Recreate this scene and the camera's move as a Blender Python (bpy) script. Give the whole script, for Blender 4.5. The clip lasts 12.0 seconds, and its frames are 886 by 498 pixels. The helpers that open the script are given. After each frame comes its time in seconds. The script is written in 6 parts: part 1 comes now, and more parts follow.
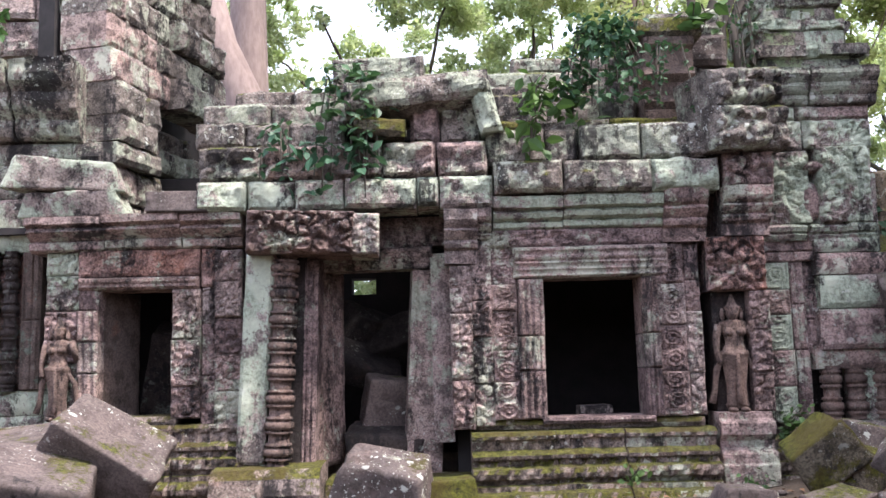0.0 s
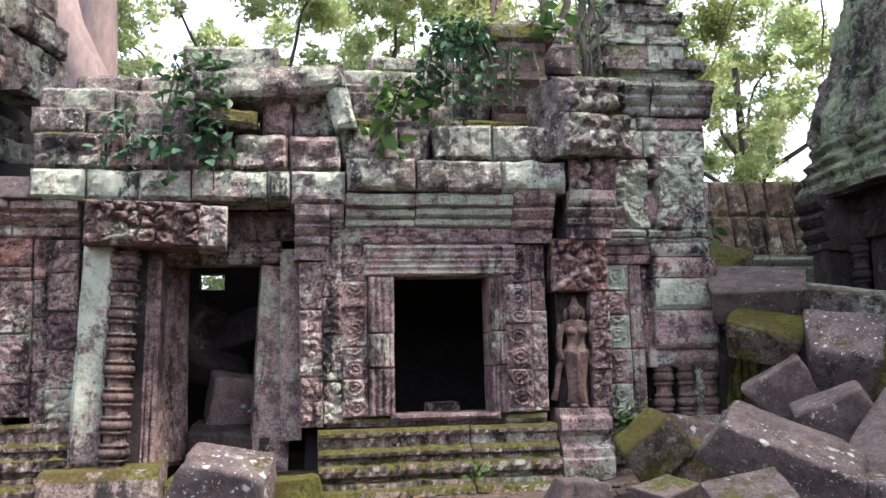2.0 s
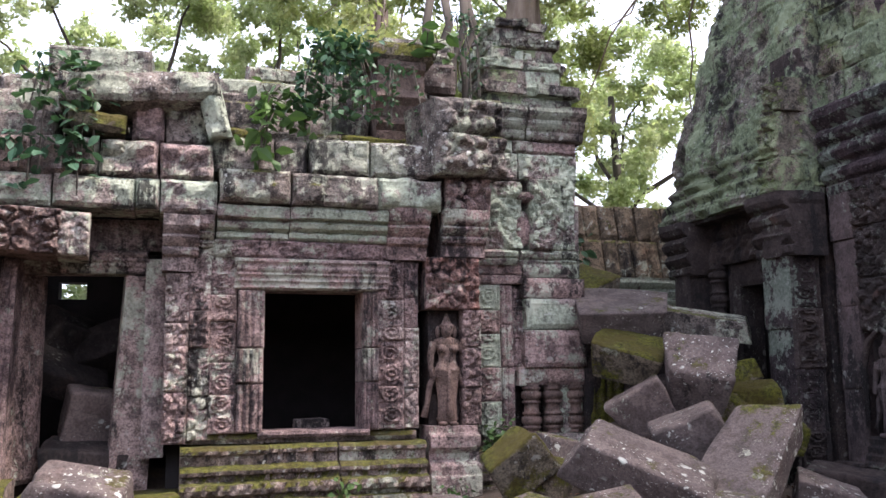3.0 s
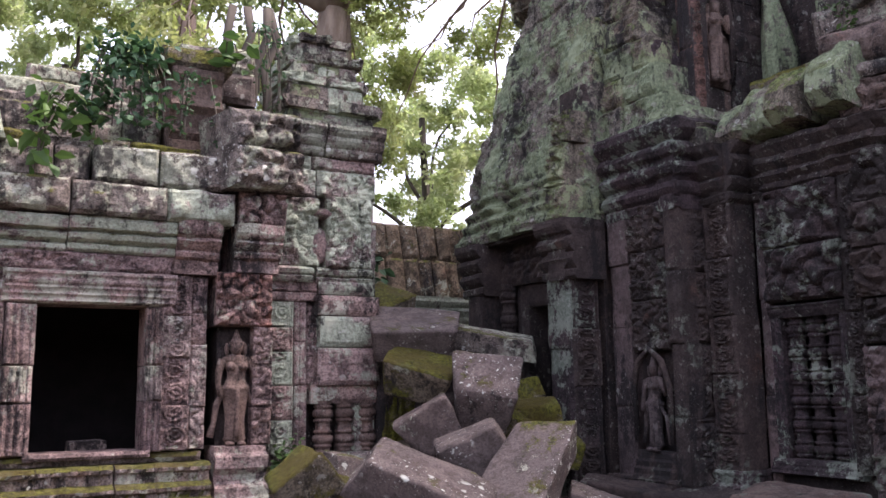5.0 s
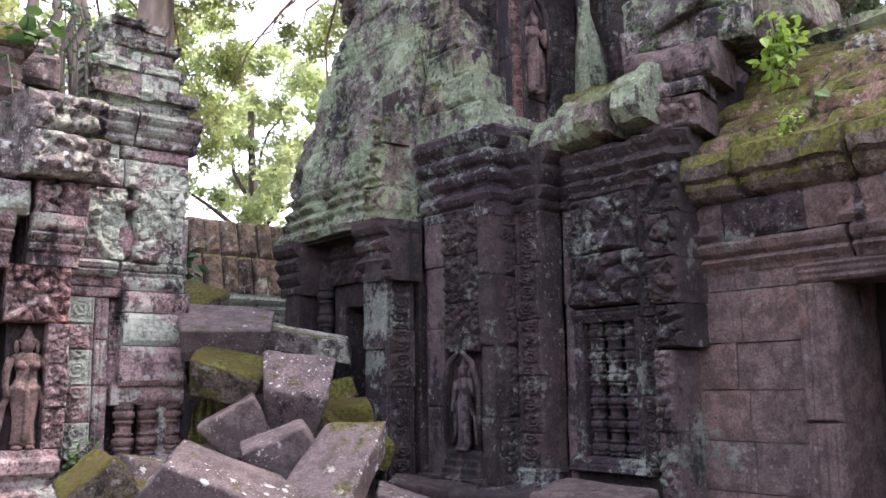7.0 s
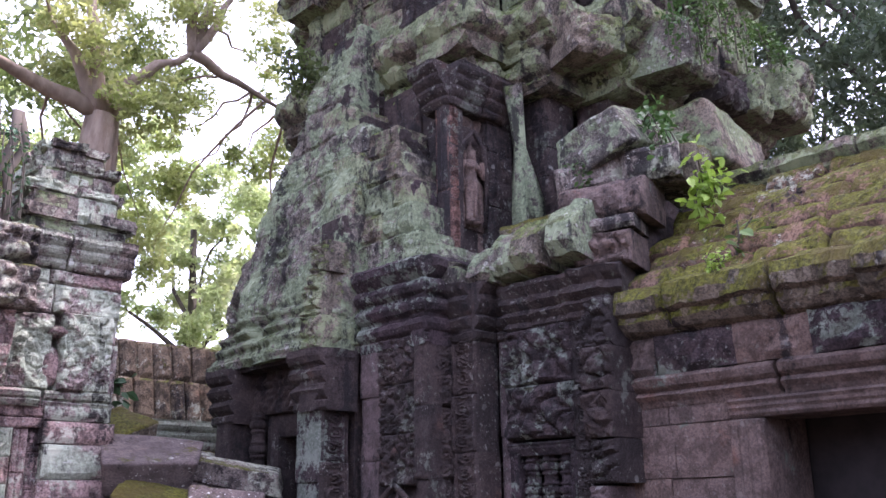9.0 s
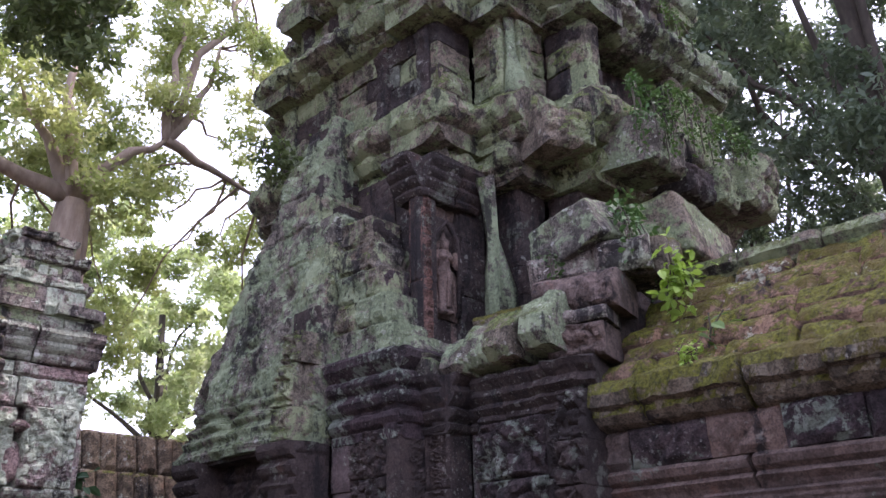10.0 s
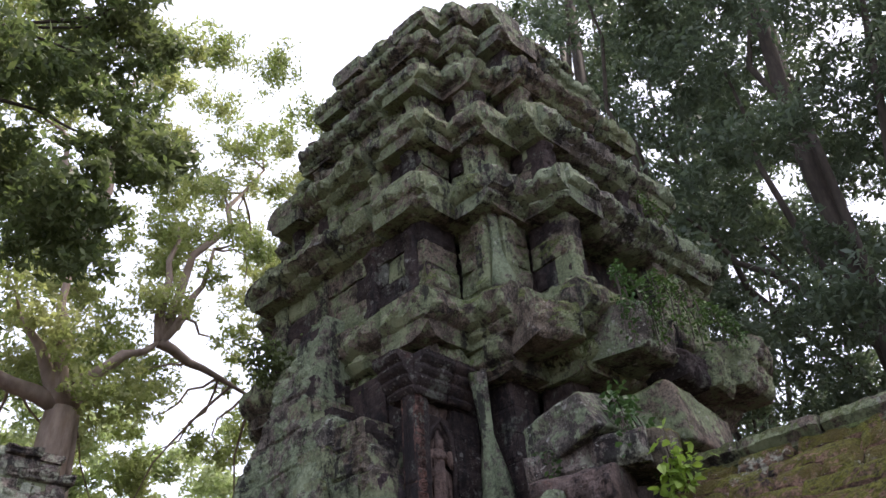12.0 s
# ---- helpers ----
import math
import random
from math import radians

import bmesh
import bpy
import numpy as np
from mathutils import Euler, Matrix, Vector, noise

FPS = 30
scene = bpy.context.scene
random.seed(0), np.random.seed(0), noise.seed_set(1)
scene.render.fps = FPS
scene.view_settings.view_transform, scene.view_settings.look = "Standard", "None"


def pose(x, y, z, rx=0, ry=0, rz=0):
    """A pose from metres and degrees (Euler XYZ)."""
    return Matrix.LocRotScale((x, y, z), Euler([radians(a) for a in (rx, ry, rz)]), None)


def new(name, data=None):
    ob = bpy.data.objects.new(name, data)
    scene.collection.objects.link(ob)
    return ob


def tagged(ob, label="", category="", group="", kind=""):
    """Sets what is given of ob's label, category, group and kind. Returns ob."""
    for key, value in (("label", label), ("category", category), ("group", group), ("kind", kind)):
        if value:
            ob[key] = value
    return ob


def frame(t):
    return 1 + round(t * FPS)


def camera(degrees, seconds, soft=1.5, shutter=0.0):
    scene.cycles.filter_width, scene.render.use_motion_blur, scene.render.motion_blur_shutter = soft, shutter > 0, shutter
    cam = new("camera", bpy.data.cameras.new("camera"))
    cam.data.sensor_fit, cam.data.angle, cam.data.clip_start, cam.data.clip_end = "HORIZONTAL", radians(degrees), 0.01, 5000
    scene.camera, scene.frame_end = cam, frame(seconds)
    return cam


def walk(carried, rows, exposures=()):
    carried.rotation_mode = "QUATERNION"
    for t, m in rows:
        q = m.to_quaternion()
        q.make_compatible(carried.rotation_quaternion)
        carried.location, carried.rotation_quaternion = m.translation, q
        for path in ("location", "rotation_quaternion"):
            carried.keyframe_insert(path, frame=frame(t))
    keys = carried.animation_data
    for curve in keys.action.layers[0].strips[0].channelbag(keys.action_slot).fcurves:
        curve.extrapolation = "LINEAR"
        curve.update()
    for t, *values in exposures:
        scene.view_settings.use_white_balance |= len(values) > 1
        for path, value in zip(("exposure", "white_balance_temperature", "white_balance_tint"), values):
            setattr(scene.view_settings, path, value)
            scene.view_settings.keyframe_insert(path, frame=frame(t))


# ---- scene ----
cam = camera(52.8, 12.0)
METRES, EYE = 0.9, 1.5
ROWS = [
    (0.0, 0.0, 0.0, 0.0, 0.19, 7.37, 1.48),
    (0.5, 0.0192, 0.0039, -0.0031, -2.8, 7.47, 1.35),
    (1.0, 0.0245, 0.0009, -0.0106, -4.88, 7.75, 1.35),
    (1.5, 0.0484, 0.0029, -0.0124, -6.81, 7.53, 1.27),
    (2.0, 0.0853, 0.001, -0.0238, -8.91, 7.12, 1.3),
    (2.5, 0.1382, -0.001, -0.0124, -12.66, 7.2, 0.91),
    (3.0, 0.1565, -0.0122, -0.0058, -16.68, 7.94, 0.59),
    (5.0, 0.3423, -0.0839, 0.0093, -28.74, 8.84, 0.73),
    (5.5, 0.3595, -0.0885, 0.0054, -31.74, 8.71, 0.56),
    (6.0, 0.4143, -0.1099, 0.0044, -34.05, 8.58, 0.73),
    (6.5, 0.4559, -0.1353, 0.0032, -37.0, 8.43, 0.69),
    (7.0, 0.4944, -0.148, 0.0157, -39.69, 8.71, 0.64),
    (9.0, 0.5473, -0.2248, 0.1437, -43.28, 16.22, 0.73),
    (9.5, 0.5277, -0.23, 0.1923, -45.43, 19.64, 0.37),
    (10.0, 0.5117, -0.2302, 0.2179, -45.06, 21.56, 1.2),
    (10.5, 0.5021, -0.2532, 0.2556, -44.83, 24.16, 1.96),
    (11.0, 0.5067, -0.2736, 0.2969, -44.88, 26.71, 2.3),
    (11.5, 0.5123, -0.3013, 0.3196, -45.02, 29.77, 2.61),
    (12.0, 0.5035, -0.338, 0.3734, -44.24, 33.27, 3.43),
]
EXPOSURES = [(0.0, 1.74, 6300, 17), (3.0, 1.66, 6450, 20), (5.0, 1.60, 6600, 26), (5.5, 1.60, 6600, 27), (6.0, 1.86, 6600, 26), (6.5, 2.13, 6550, 27),
             (7.0, 2.30, 6450, 28), (9.0, 2.22, 6100, 34), (10.0, 1.80, 6250, 30), (11.0, 1.48, 6450, 23), (12.0, 1.08, 6600, 21)]
walk(cam, [(t, pose(METRES * x, METRES * y, EYE + METRES * z, 90 + pitch, roll, yaw)) for t, x, y, z, yaw, pitch, roll in ROWS], EXPOSURES)

# ---- light: bright hazy sky, soft sun high behind the trees ----
SUN_DIR = Vector((0.42, -0.22, 0.88)).normalized()
world = bpy.data.worlds.new("sky")
scene.world = world
world.use_nodes = True
wn = world.node_tree
sky = wn.nodes.new("ShaderNodeTexSky")
sky.sky_type = "NISHITA"
sky.sun_disc = False
sky.sun_elevation = math.asin(SUN_DIR.z)
sky.sun_rotation = math.atan2(SUN_DIR.x, SUN_DIR.y)
sky.air_density, sky.dust_density, sky.ozone_density = 1.0, 6.0, 0.6
haze = wn.nodes.new("ShaderNodeMixRGB")
haze.inputs[0].default_value = 0.62
haze.inputs[2].default_value = (8.6, 9.6, 11.6, 1)
wn.links.new(sky.outputs[0], haze.inputs[1])
wn.links.new(haze.outputs[0], wn.nodes["Background"].inputs[0])
wn.nodes["Background"].inputs[1].default_value = 0.115
sun = new("sun", bpy.data.lights.new("sun", "SUN"))
sun.data.energy, sun.data.angle, sun.data.color = 3.4, radians(9), (1.0, 0.95, 0.87)
sun.rotation_mode = "QUATERNION"
sun.rotation_quaternion = SUN_DIR.to_track_quat("Z", "Y")


# ---- materials ----
class Nodes:
    """A small helper that wires up one node material."""

    def __init__(self, name, rough=0.9):
        self.mat = bpy.data.materials.new(name)
        self.mat.use_nodes = True
        self.t = self.mat.node_tree
        self.bsdf = self.t.nodes["Principled BSDF"]
        self.bsdf.inputs["Roughness"].default_value = rough
        self.bsdf.inputs["Specular IOR Level"].default_value = 0.25

    def n(self, kind, **kw):
        node = self.t.nodes.new(kind)
        for k, v in kw.items():
            node.inputs[k].default_value = v
        return node

    def link(self, a, b):
        self.t.links.new(a, b)

    def coords(self, sx=1.0, sy=1.0, sz=1.0, shift=None):
        g = self.n("ShaderNodeNewGeometry")
        m = self.n("ShaderNodeMapping")
        m.inputs["Scale"].default_value = (sx, sy, sz)
        self.link(g.outputs["Position"], m.inputs["Vector"])
        return m.outputs[0]

    def noise(self, vec, scale, detail=4.0, rough=0.55):
        k = self.n("ShaderNodeTexNoise", Scale=scale, Detail=detail, Roughness=rough)
        self.link(vec, k.inputs["Vector"])
        return k.outputs["Fac"]

    def voronoi(self, vec, scale, feature="F1"):
        k = self.n("ShaderNodeTexVoronoi", Scale=scale)
        k.feature = feature
        self.link(vec, k.inputs["Vector"])
        return k.outputs["Distance"]

    def step(self, value, lo, hi, top=1.0):
        k = self.n("ShaderNodeMapRange")
        k.interpolation_type = "SMOOTHSTEP"
        k.inputs["From Min"].default_value, k.inputs["From Max"].default_value = lo, hi
        k.inputs["To Min"].default_value, k.inputs["To Max"].default_value = 0.0, top
        self.link(value, k.inputs["Value"])
        return k.outputs[0]

    def math(self, op, a, b):
        k = self.n("ShaderNodeMath")
        k.operation = op
        for i, v in enumerate((a, b)):
            if isinstance(v, (int, float)):
                k.inputs[i].default_value = v
            else:
                self.link(v, k.inputs[i])
        return k.outputs[0]

    def mix(self, fac, a, b, mode="MIX"):
        k = self.n("ShaderNodeMixRGB")
        k.blend_type = mode
        for i, v in enumerate((fac, a, b)):
            if isinstance(v, (int, float)):
                k.inputs[i].default_value = v
            elif isinstance(v, tuple):
                k.inputs[i].default_value = (*v, 1)
            else:
                self.link(v, k.inputs[i])
        return k.outputs[0]

    def each(self):
        """A random number for each stone, be it an object or an island of a mesh."""
        o = self.n("ShaderNodeObjectInfo")
        g = self.n("ShaderNodeNewGeometry")
        return self.math("FRACT", self.math("ADD", o.outputs["Random"], g.outputs["Random Per Island"]), 0.0)

    def up(self):
        g = self.n("ShaderNodeNewGeometry")
        s = self.n("ShaderNodeSeparateXYZ")
        self.link(g.outputs["Normal"], s.inputs[0])
        return s.outputs[2]

    def bump(self, height, strength, distance, after=None):
        k = self.n("ShaderNodeBump", Strength=strength, Distance=distance)
        self.link(height, k.inputs["Height"])
        if after:
            self.link(after, k.inputs["Normal"])
        return k.outputs[0]

    def done(self, colour, normal=None):
        self.link(colour, self.bsdf.inputs["Base Color"])
        if normal:
            self.link(normal, self.bsdf.inputs["Normal"])
        return self.mat


def sandstone(name, a, b, c, lichen=0.5, black=0.5, moss=0.4, white=0.5, lichen_col=(0.49, 0.51, 0.40), moss_col=(0.075, 0.08, 0.010), carve=0.0, rust=0.2, mottle=1.0):
    """Weathered sandstone. a, b: the stone's own two tints; c: a third for single stones; amounts 0 to 1."""
    k = Nodes(name)
    p = k.coords()
    streak = k.coords(1.0, 1.0, 0.25)
    big, mid, fine = k.noise(p, 0.9), k.noise(p, 6.0, 9.0, 0.72), k.noise(p, 45.0, 6.0, 0.75)
    col = k.mix(k.step(big, 0.35, 0.65), a, b)
    col = k.mix(k.step(k.each(), 0.35, 1.0, 0.5), col, c)
    if rust:
        col = k.mix(k.step(k.noise(k.coords(1.1, 1.1, 1.3), 1.9, 5.0, 0.6), 0.60, 0.74, rust), col, (0.30, 0.115, 0.06))
    # mottled patina, coarse and fine
    col = k.mix(k.step(mid, 0.44, 0.58, 0.78 * mottle), k.mix(0.5, col, (0.66, 0.58, 0.55), "SOFT_LIGHT"), k.mix(1.0, col, (0.25, 0.235, 0.24), "MULTIPLY"))
    col = k.mix(k.step(fine, 0.44, 0.60, 0.70 * mottle), k.mix(1.0, col, (1.55, 1.53, 1.50), "MULTIPLY"), k.mix(1.0, col, (0.30, 0.28, 0.28), "MULTIPLY"))
    # lichen grows in crusts with ragged rims, each crust flecked
    ragged = k.math("ADD", k.math("MULTIPLY", k.noise(p, 1.6, 10.0, 0.74), 0.7), k.math("MULTIPLY", k.noise(p, 11.0, 8.0, 0.78), 0.3))
    crust = k.mix(k.step(k.noise(p, 28.0, 6.0, 0.75), 0.36, 0.62), lichen_col, tuple(v * 0.52 for v in lichen_col))
    crust = k.mix(k.step(k.noise(p, 2.3, 3.0), 0.5, 0.62, 0.7), crust, (lichen_col[0] * 1.25, lichen_col[1] * 1.18, lichen_col[2] * 1.22))
    col = k.mix(k.step(ragged, 0.635 - 0.19 * lichen, 0.665 - 0.18 * lichen, 0.86), col, crust)
    # dark weathering runs
    runs = k.math("ADD", k.math("MULTIPLY", k.noise(streak, 2.4, 9.0, 0.70), 0.72), k.math("MULTIPLY", k.noise(p, 15.0, 6.0, 0.75), 0.28))
    col = k.mix(k.step(runs, 0.635 - 0.18 * black, 0.70 - 0.18 * black, 0.9), col, (0.016, 0.014, 0.015))
    # pale lichen spots of many sizes, in drifts
    drift = k.step(k.noise(p, 1.3, 4.0), 0.46, 0.60)
    warped = k.mix(0.10, p, k.n("ShaderNodeTexNoise", Scale=9.0, Detail=4.0).outputs["Color"], "ADD")
    for scale, lo in ((5.0, 0.19), (12.0, 0.20), (33.0, 0.20)):
        spot = k.step(k.voronoi(warped, scale), lo, lo * 0.6)
        col = k.mix(k.math("MULTIPLY", k.math("MULTIPLY", spot, drift), 0.9 * white), col, (0.60, 0.61, 0.55))
    # moss on ledges
    if moss:
        ledge = k.math("ADD", k.math("MULTIPLY", k.up(), 0.24), k.math("ADD", k.math("MULTIPLY", k.noise(p, 1.5, 9.0, 0.70), 0.85), k.math("MULTIPLY", k.noise(p, 16.0, 6.0, 0.8), 0.35)))
        moss_c = k.mix(k.step(k.noise(p, 26.0, 7.0, 0.8), 0.33, 0.68), tuple(v * 0.16 for v in moss_col), tuple(v * 1.9 for v in moss_col))
        moss_c = k.mix(k.step(k.noise(p, 2.6, 4.0), 0.45, 0.62, 0.7), moss_c, (moss_col[0] * 0.8, moss_col[1] * 0.55, moss_col[2] * 0.9))
        col = k.mix(k.step(ledge, 0.98 - 0.35 * moss, 1.06 - 0.35 * moss, 0.92), col, moss_c)
    n = k.bump(fine, 1.0, 0.028)
    n = k.bump(mid, 0.9, 0.035, n)
    if carve:
        v = k.n("ShaderNodeTexVoronoi", Scale=13.0)
        v.feature = "SMOOTH_F1"
        k.link(warped, v.inputs["Vector"])
        ripple = k.math("SINE", k.math("MULTIPLY", v.outputs["Distance"], 26.0), 0.0)
        n = k.bump(ripple, carve, 0.02, n)
    return k.done(col, n)


PINK, GREY, TAN = (0.265, 0.198, 0.188), (0.225, 0.195, 0.185), (0.31, 0.228, 0.20)
M_FACADE = sandstone("facade_sandstone", PINK, GREY, TAN, 0.62, 0.56, 0.2, 0.6)
M_CARVED = sandstone("carved_sandstone", PINK, (0.18, 0.135, 0.135), TAN, 0.46, 0.56, 0.0, 0.4, carve=0.4)
M_RED = sandstone("reddish_sandstone", (0.26, 0.125, 0.095), PINK, TAN, 0.3, 0.58, 0.0, 0.25, carve=0.35, rust=0.6)
# lichen-pale stone; lowered black also carries the end bay's dappled sunlight
M_PALE = sandstone("lichen_and_sun_paled_sandstone", (0.2, 0.17, 0.16), GREY, (0.27, 0.24, 0.22), 0.92, 0.52, 0.25, 0.6, lichen_col=(0.50, 0.57, 0.43))
M_VAULT = sandstone("vault_sandstone", (0.162, 0.145, 0.13), (0.13, 0.12, 0.11), (0.18, 0.155, 0.138), 0.68, 0.68, 0.5, 0.85, lichen_col=(0.41, 0.44, 0.335), rust=0.1)
M_PLINTH = sandstone("mossy_plinth_sandstone", (0.17, 0.135, 0.12), GREY, (0.16, 0.135, 0.10), 0.5, 0.62, 0.86, 0.6, moss_col=(0.075, 0.075, 0.009))
M_BOULDER = sandstone("fallen_sandstone", (0.105, 0.088, 0.084), (0.082, 0.072, 0.070), (0.125, 0.10, 0.092), 0.32, 0.32, 0.38, 1.0, rust=0.06, mottle=0.6)
M_MOSSY = sandstone("moss_covered_sandstone", (0.13, 0.112, 0.085), (0.10, 0.092, 0.075), (0.12, 0.11, 0.08), 0.3, 0.58, 1.22, 0.4, moss_col=(0.08, 0.082, 0.009), rust=0.0)
M_FIGURE = sandstone("smooth_brown_sandstone", (0.15, 0.108, 0.094), (0.12, 0.092, 0.082), (0.15, 0.108, 0.09), 0.34, 0.46, 0.0, 0.15, rust=0.1, mottle=0.75)
M_LINTEL = sandstone("dark_carved_sandstone", (0.14, 0.10, 0.09), (0.11, 0.085, 0.08), (0.15, 0.11, 0.1), 0.3, 0.6, 0.0, 0.8, rust=0.1)
# near-black from staining, and from shade where it backs niches and slots
M_DARK = sandstone("black_stained_and_shade_sandstone", (0.037, 0.030, 0.029), (0.025, 0.022, 0.022), (0.052, 0.040, 0.037), 0.44, 0.64, 0.0, 0.25, lichen_col=(0.15, 0.165, 0.135), rust=0.08, mottle=0.7)
M_TOWER = sandstone("tower_sandstone", (0.13, 0.118, 0.094), (0.095, 0.09, 0.074), (0.155, 0.13, 0.105), 0.84, 0.62, 0.88, 0.3, lichen_col=(0.245, 0.30, 0.165), moss_col=(0.08, 0.105, 0.03), rust=0.12)
M_GREEN = sandstone("green_crusted_sandstone", (0.12, 0.115, 0.10), (0.09, 0.088, 0.078), (0.13, 0.118, 0.10), 0.86, 0.66, 0.55, 0.45, lichen_col=(0.245, 0.31, 0.185), moss_col=(0.08, 0.105, 0.04), rust=0.0)
M_PILLAR = sandstone("green_streaked_dark_sandstone", (0.045, 0.033, 0.038), (0.03, 0.025, 0.028), (0.05, 0.04, 0.04), 0.66, 0.5, 0.0, 0.2, lichen_col=(0.21, 0.25, 0.20), rust=0.0)
M_WALL = sandstone("brown_wall_sandstone", (0.112, 0.086, 0.076), (0.088, 0.072, 0.066), (0.135, 0.098, 0.082), 0.36, 0.44, 0.0, 0.15, lichen_col=(0.18, 0.215, 0.17), rust=0.3, mottle=0.7)
M_PIER = sandstone("mauve_weathered_sandstone", (0.085, 0.068, 0.068), (0.06, 0.05, 0.052), (0.10, 0.078, 0.076), 0.52, 0.56, 0.0, 0.3, lichen_col=(0.22, 0.25, 0.20), rust=0.05, mottle=0.6)
M_REDDARK = sandstone("red_stained_sandstone", (0.115, 0.068, 0.056), (0.08, 0.055, 0.05), (0.13, 0.078, 0.064), 0.3, 0.5, 0.0, 0.1, lichen_col=(0.15, 0.17, 0.13), rust=0.5)
M_DARKFIG = sandstone("smooth_dark_sandstone", (0.075, 0.062, 0.062), (0.05, 0.043, 0.045), (0.07, 0.06, 0.06), 0.25, 0.35, 0.0, 0.1, lichen_col=(0.12, 0.13, 0.11), rust=0.0, mottle=0.5)
M_ROOF = sandstone("mossy_roof_sandstone", (0.15, 0.10, 0.072), (0.11, 0.078, 0.058), (0.185, 0.118, 0.08), 0.4, 0.6, 1.0, 0.25, moss_col=(0.084, 0.088, 0.009), rust=0.2)
M_FAR = sandstone("laterite_enclosure", (0.15, 0.12, 0.085), (0.11, 0.092, 0.07), (0.18, 0.14, 0.095), 0.45, 0.6, 0.65, 0.45, rust=0.15)


def plain(name, a, b, scale, rough=0.85, bump=0.4, dist=0.01, stretch=1.0):
    k = Nodes(name, rough)
    p = k.coords(1, 1, stretch)
    f = k.noise(p, scale, 6.0, 0.65)
    col = k.mix(k.step(f, 0.3, 0.7), a, b)
    col = k.mix(k.step(k.noise(p, scale * 0.13, 4.0), 0.4, 0.7, 0.5), col, tuple(v * 0.55 for v in a))
    return k.done(col, k.bump(f, bump, dist))


def leafy(name, a, b, c, glow=0.35):
    """Leaves: a tint for each leaf, with light passing through."""
    k = Nodes(name, 0.5)
    col = k.mix(k.each(), a, b)
    col = k.mix(k.step(k.noise(k.coords(), 0.45, 3.0), 0.45, 0.65), col, c)
    k.link(col, k.bsdf.inputs["Base Color"])
    tr = k.n("ShaderNodeBsdfTranslucent")
    k.link(k.mix(1.0, col, (1.25, 1.35, 0.95), "MULTIPLY"), tr.inputs["Color"])
    ms = k.n("ShaderNodeMixShader")
    ms.inputs[0].default_value = glow
    k.link(k.bsdf.outputs[0], ms.inputs[1])
    k.link(tr.outputs[0], ms.inputs[2])
    k.link(ms.outputs[0], k.t.nodes["Material Output"].inputs[0])
    return k.mat


L_VINE = leafy("vine_leaves", (0.03, 0.07, 0.035), (0.06, 0.115, 0.055), (0.035, 0.085, 0.05), 0.2)
L_FERN = leafy("shrub_leaves", (0.05, 0.095, 0.03), (0.09, 0.15, 0.045), (0.05, 0.10, 0.035), 0.25)
L_BRIGHT = leafy("young_leaves", (0.17, 0.27, 0.05), (0.24, 0.34, 0.08), (0.20, 0.30, 0.06), 0.4)
# crown tints hold the light: sunny colour in L_SUN, shade in L_DARK
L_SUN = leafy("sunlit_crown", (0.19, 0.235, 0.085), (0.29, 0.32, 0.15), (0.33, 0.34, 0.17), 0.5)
# paled colour stands for haze over the far woods
L_WOOD = leafy("haze_paled_wood_leaves", (0.22, 0.27, 0.13), (0.33, 0.38, 0.22), (0.36, 0.39, 0.24), 0.5)
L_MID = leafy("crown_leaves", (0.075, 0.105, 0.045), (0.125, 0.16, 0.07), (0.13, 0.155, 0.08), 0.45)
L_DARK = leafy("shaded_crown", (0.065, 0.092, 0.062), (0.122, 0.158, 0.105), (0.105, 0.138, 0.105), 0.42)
M_BARK = plain("pinkish_bark", (0.25, 0.19, 0.17), (0.17, 0.125, 0.115), 9.0, stretch=0.3)
M_BARK2 = plain("pale_bark", (0.30, 0.24, 0.19), (0.19, 0.14, 0.11), 7.0, stretch=0.35)
M_BARKD = plain("dark_bark", (0.09, 0.075, 0.06), (0.05, 0.042, 0.035), 8.0, stretch=0.3)
M_SOIL = plain("earth_with_leaf_litter", (0.105, 0.078, 0.058), (0.055, 0.043, 0.034), 7.0, 0.95, 0.9, 0.04)
# near-black colour that stands in for shade inside rooms and hollows
M_VOID = plain("shade_black_interior_stone", (0.035, 0.03, 0.03), (0.02, 0.018, 0.018), 4.0)


# ---- building helpers ----
RND = random.Random(7)
PIECES = {}
REST = {}
MOST = 260


def mesh_of(name, verts, faces, mat, smooth=False):
    me = bpy.data.meshes.new(name)
    me.from_pydata(verts, [], faces)
    me.materials.append(mat)
    if smooth:
        me.shade_smooth()
    me.update()
    return me


def thing(name, label, category="", group="", kind=""):
    """An empty that holds the parts of one thing."""
    return tagged(new(name), label, category, group, kind)


def part(name, verts, faces, mat, parent, m=None, label="", smooth=False):
    ob = new(name, mesh_of(name, verts, faces, mat, smooth))
    if parent:
        ob.parent = parent
    if m is not None:
        ob.matrix_basis = m
    return tagged(ob, label)


def piece(name, vf, mat, parent, m):
    """A stone of a wall: a part of its own while there are few, then joined with the rest."""
    key = (parent.name, name)
    PIECES[key] = PIECES.get(key, 0) + 1
    if PIECES[key] <= MOST:
        return part(name, vf[0], vf[1], mat, parent, m)
    vs, fs = REST.setdefault((parent.name, mat.name), ([], []))
    base = len(vs)
    vs.extend(tuple(m @ Vector(v)) for v in vf[0])
    fs.extend(tuple(i + base for i in f) for f in vf[1])


def join_rest():
    for (owner, mat), (vs, fs) in REST.items():
        part("stonework", vs, fs, bpy.data.materials[mat], bpy.data.objects[owner])["kind"] = "stuff"


def nz(x, y, z):
    return noise.noise(Vector((x, y, z)))


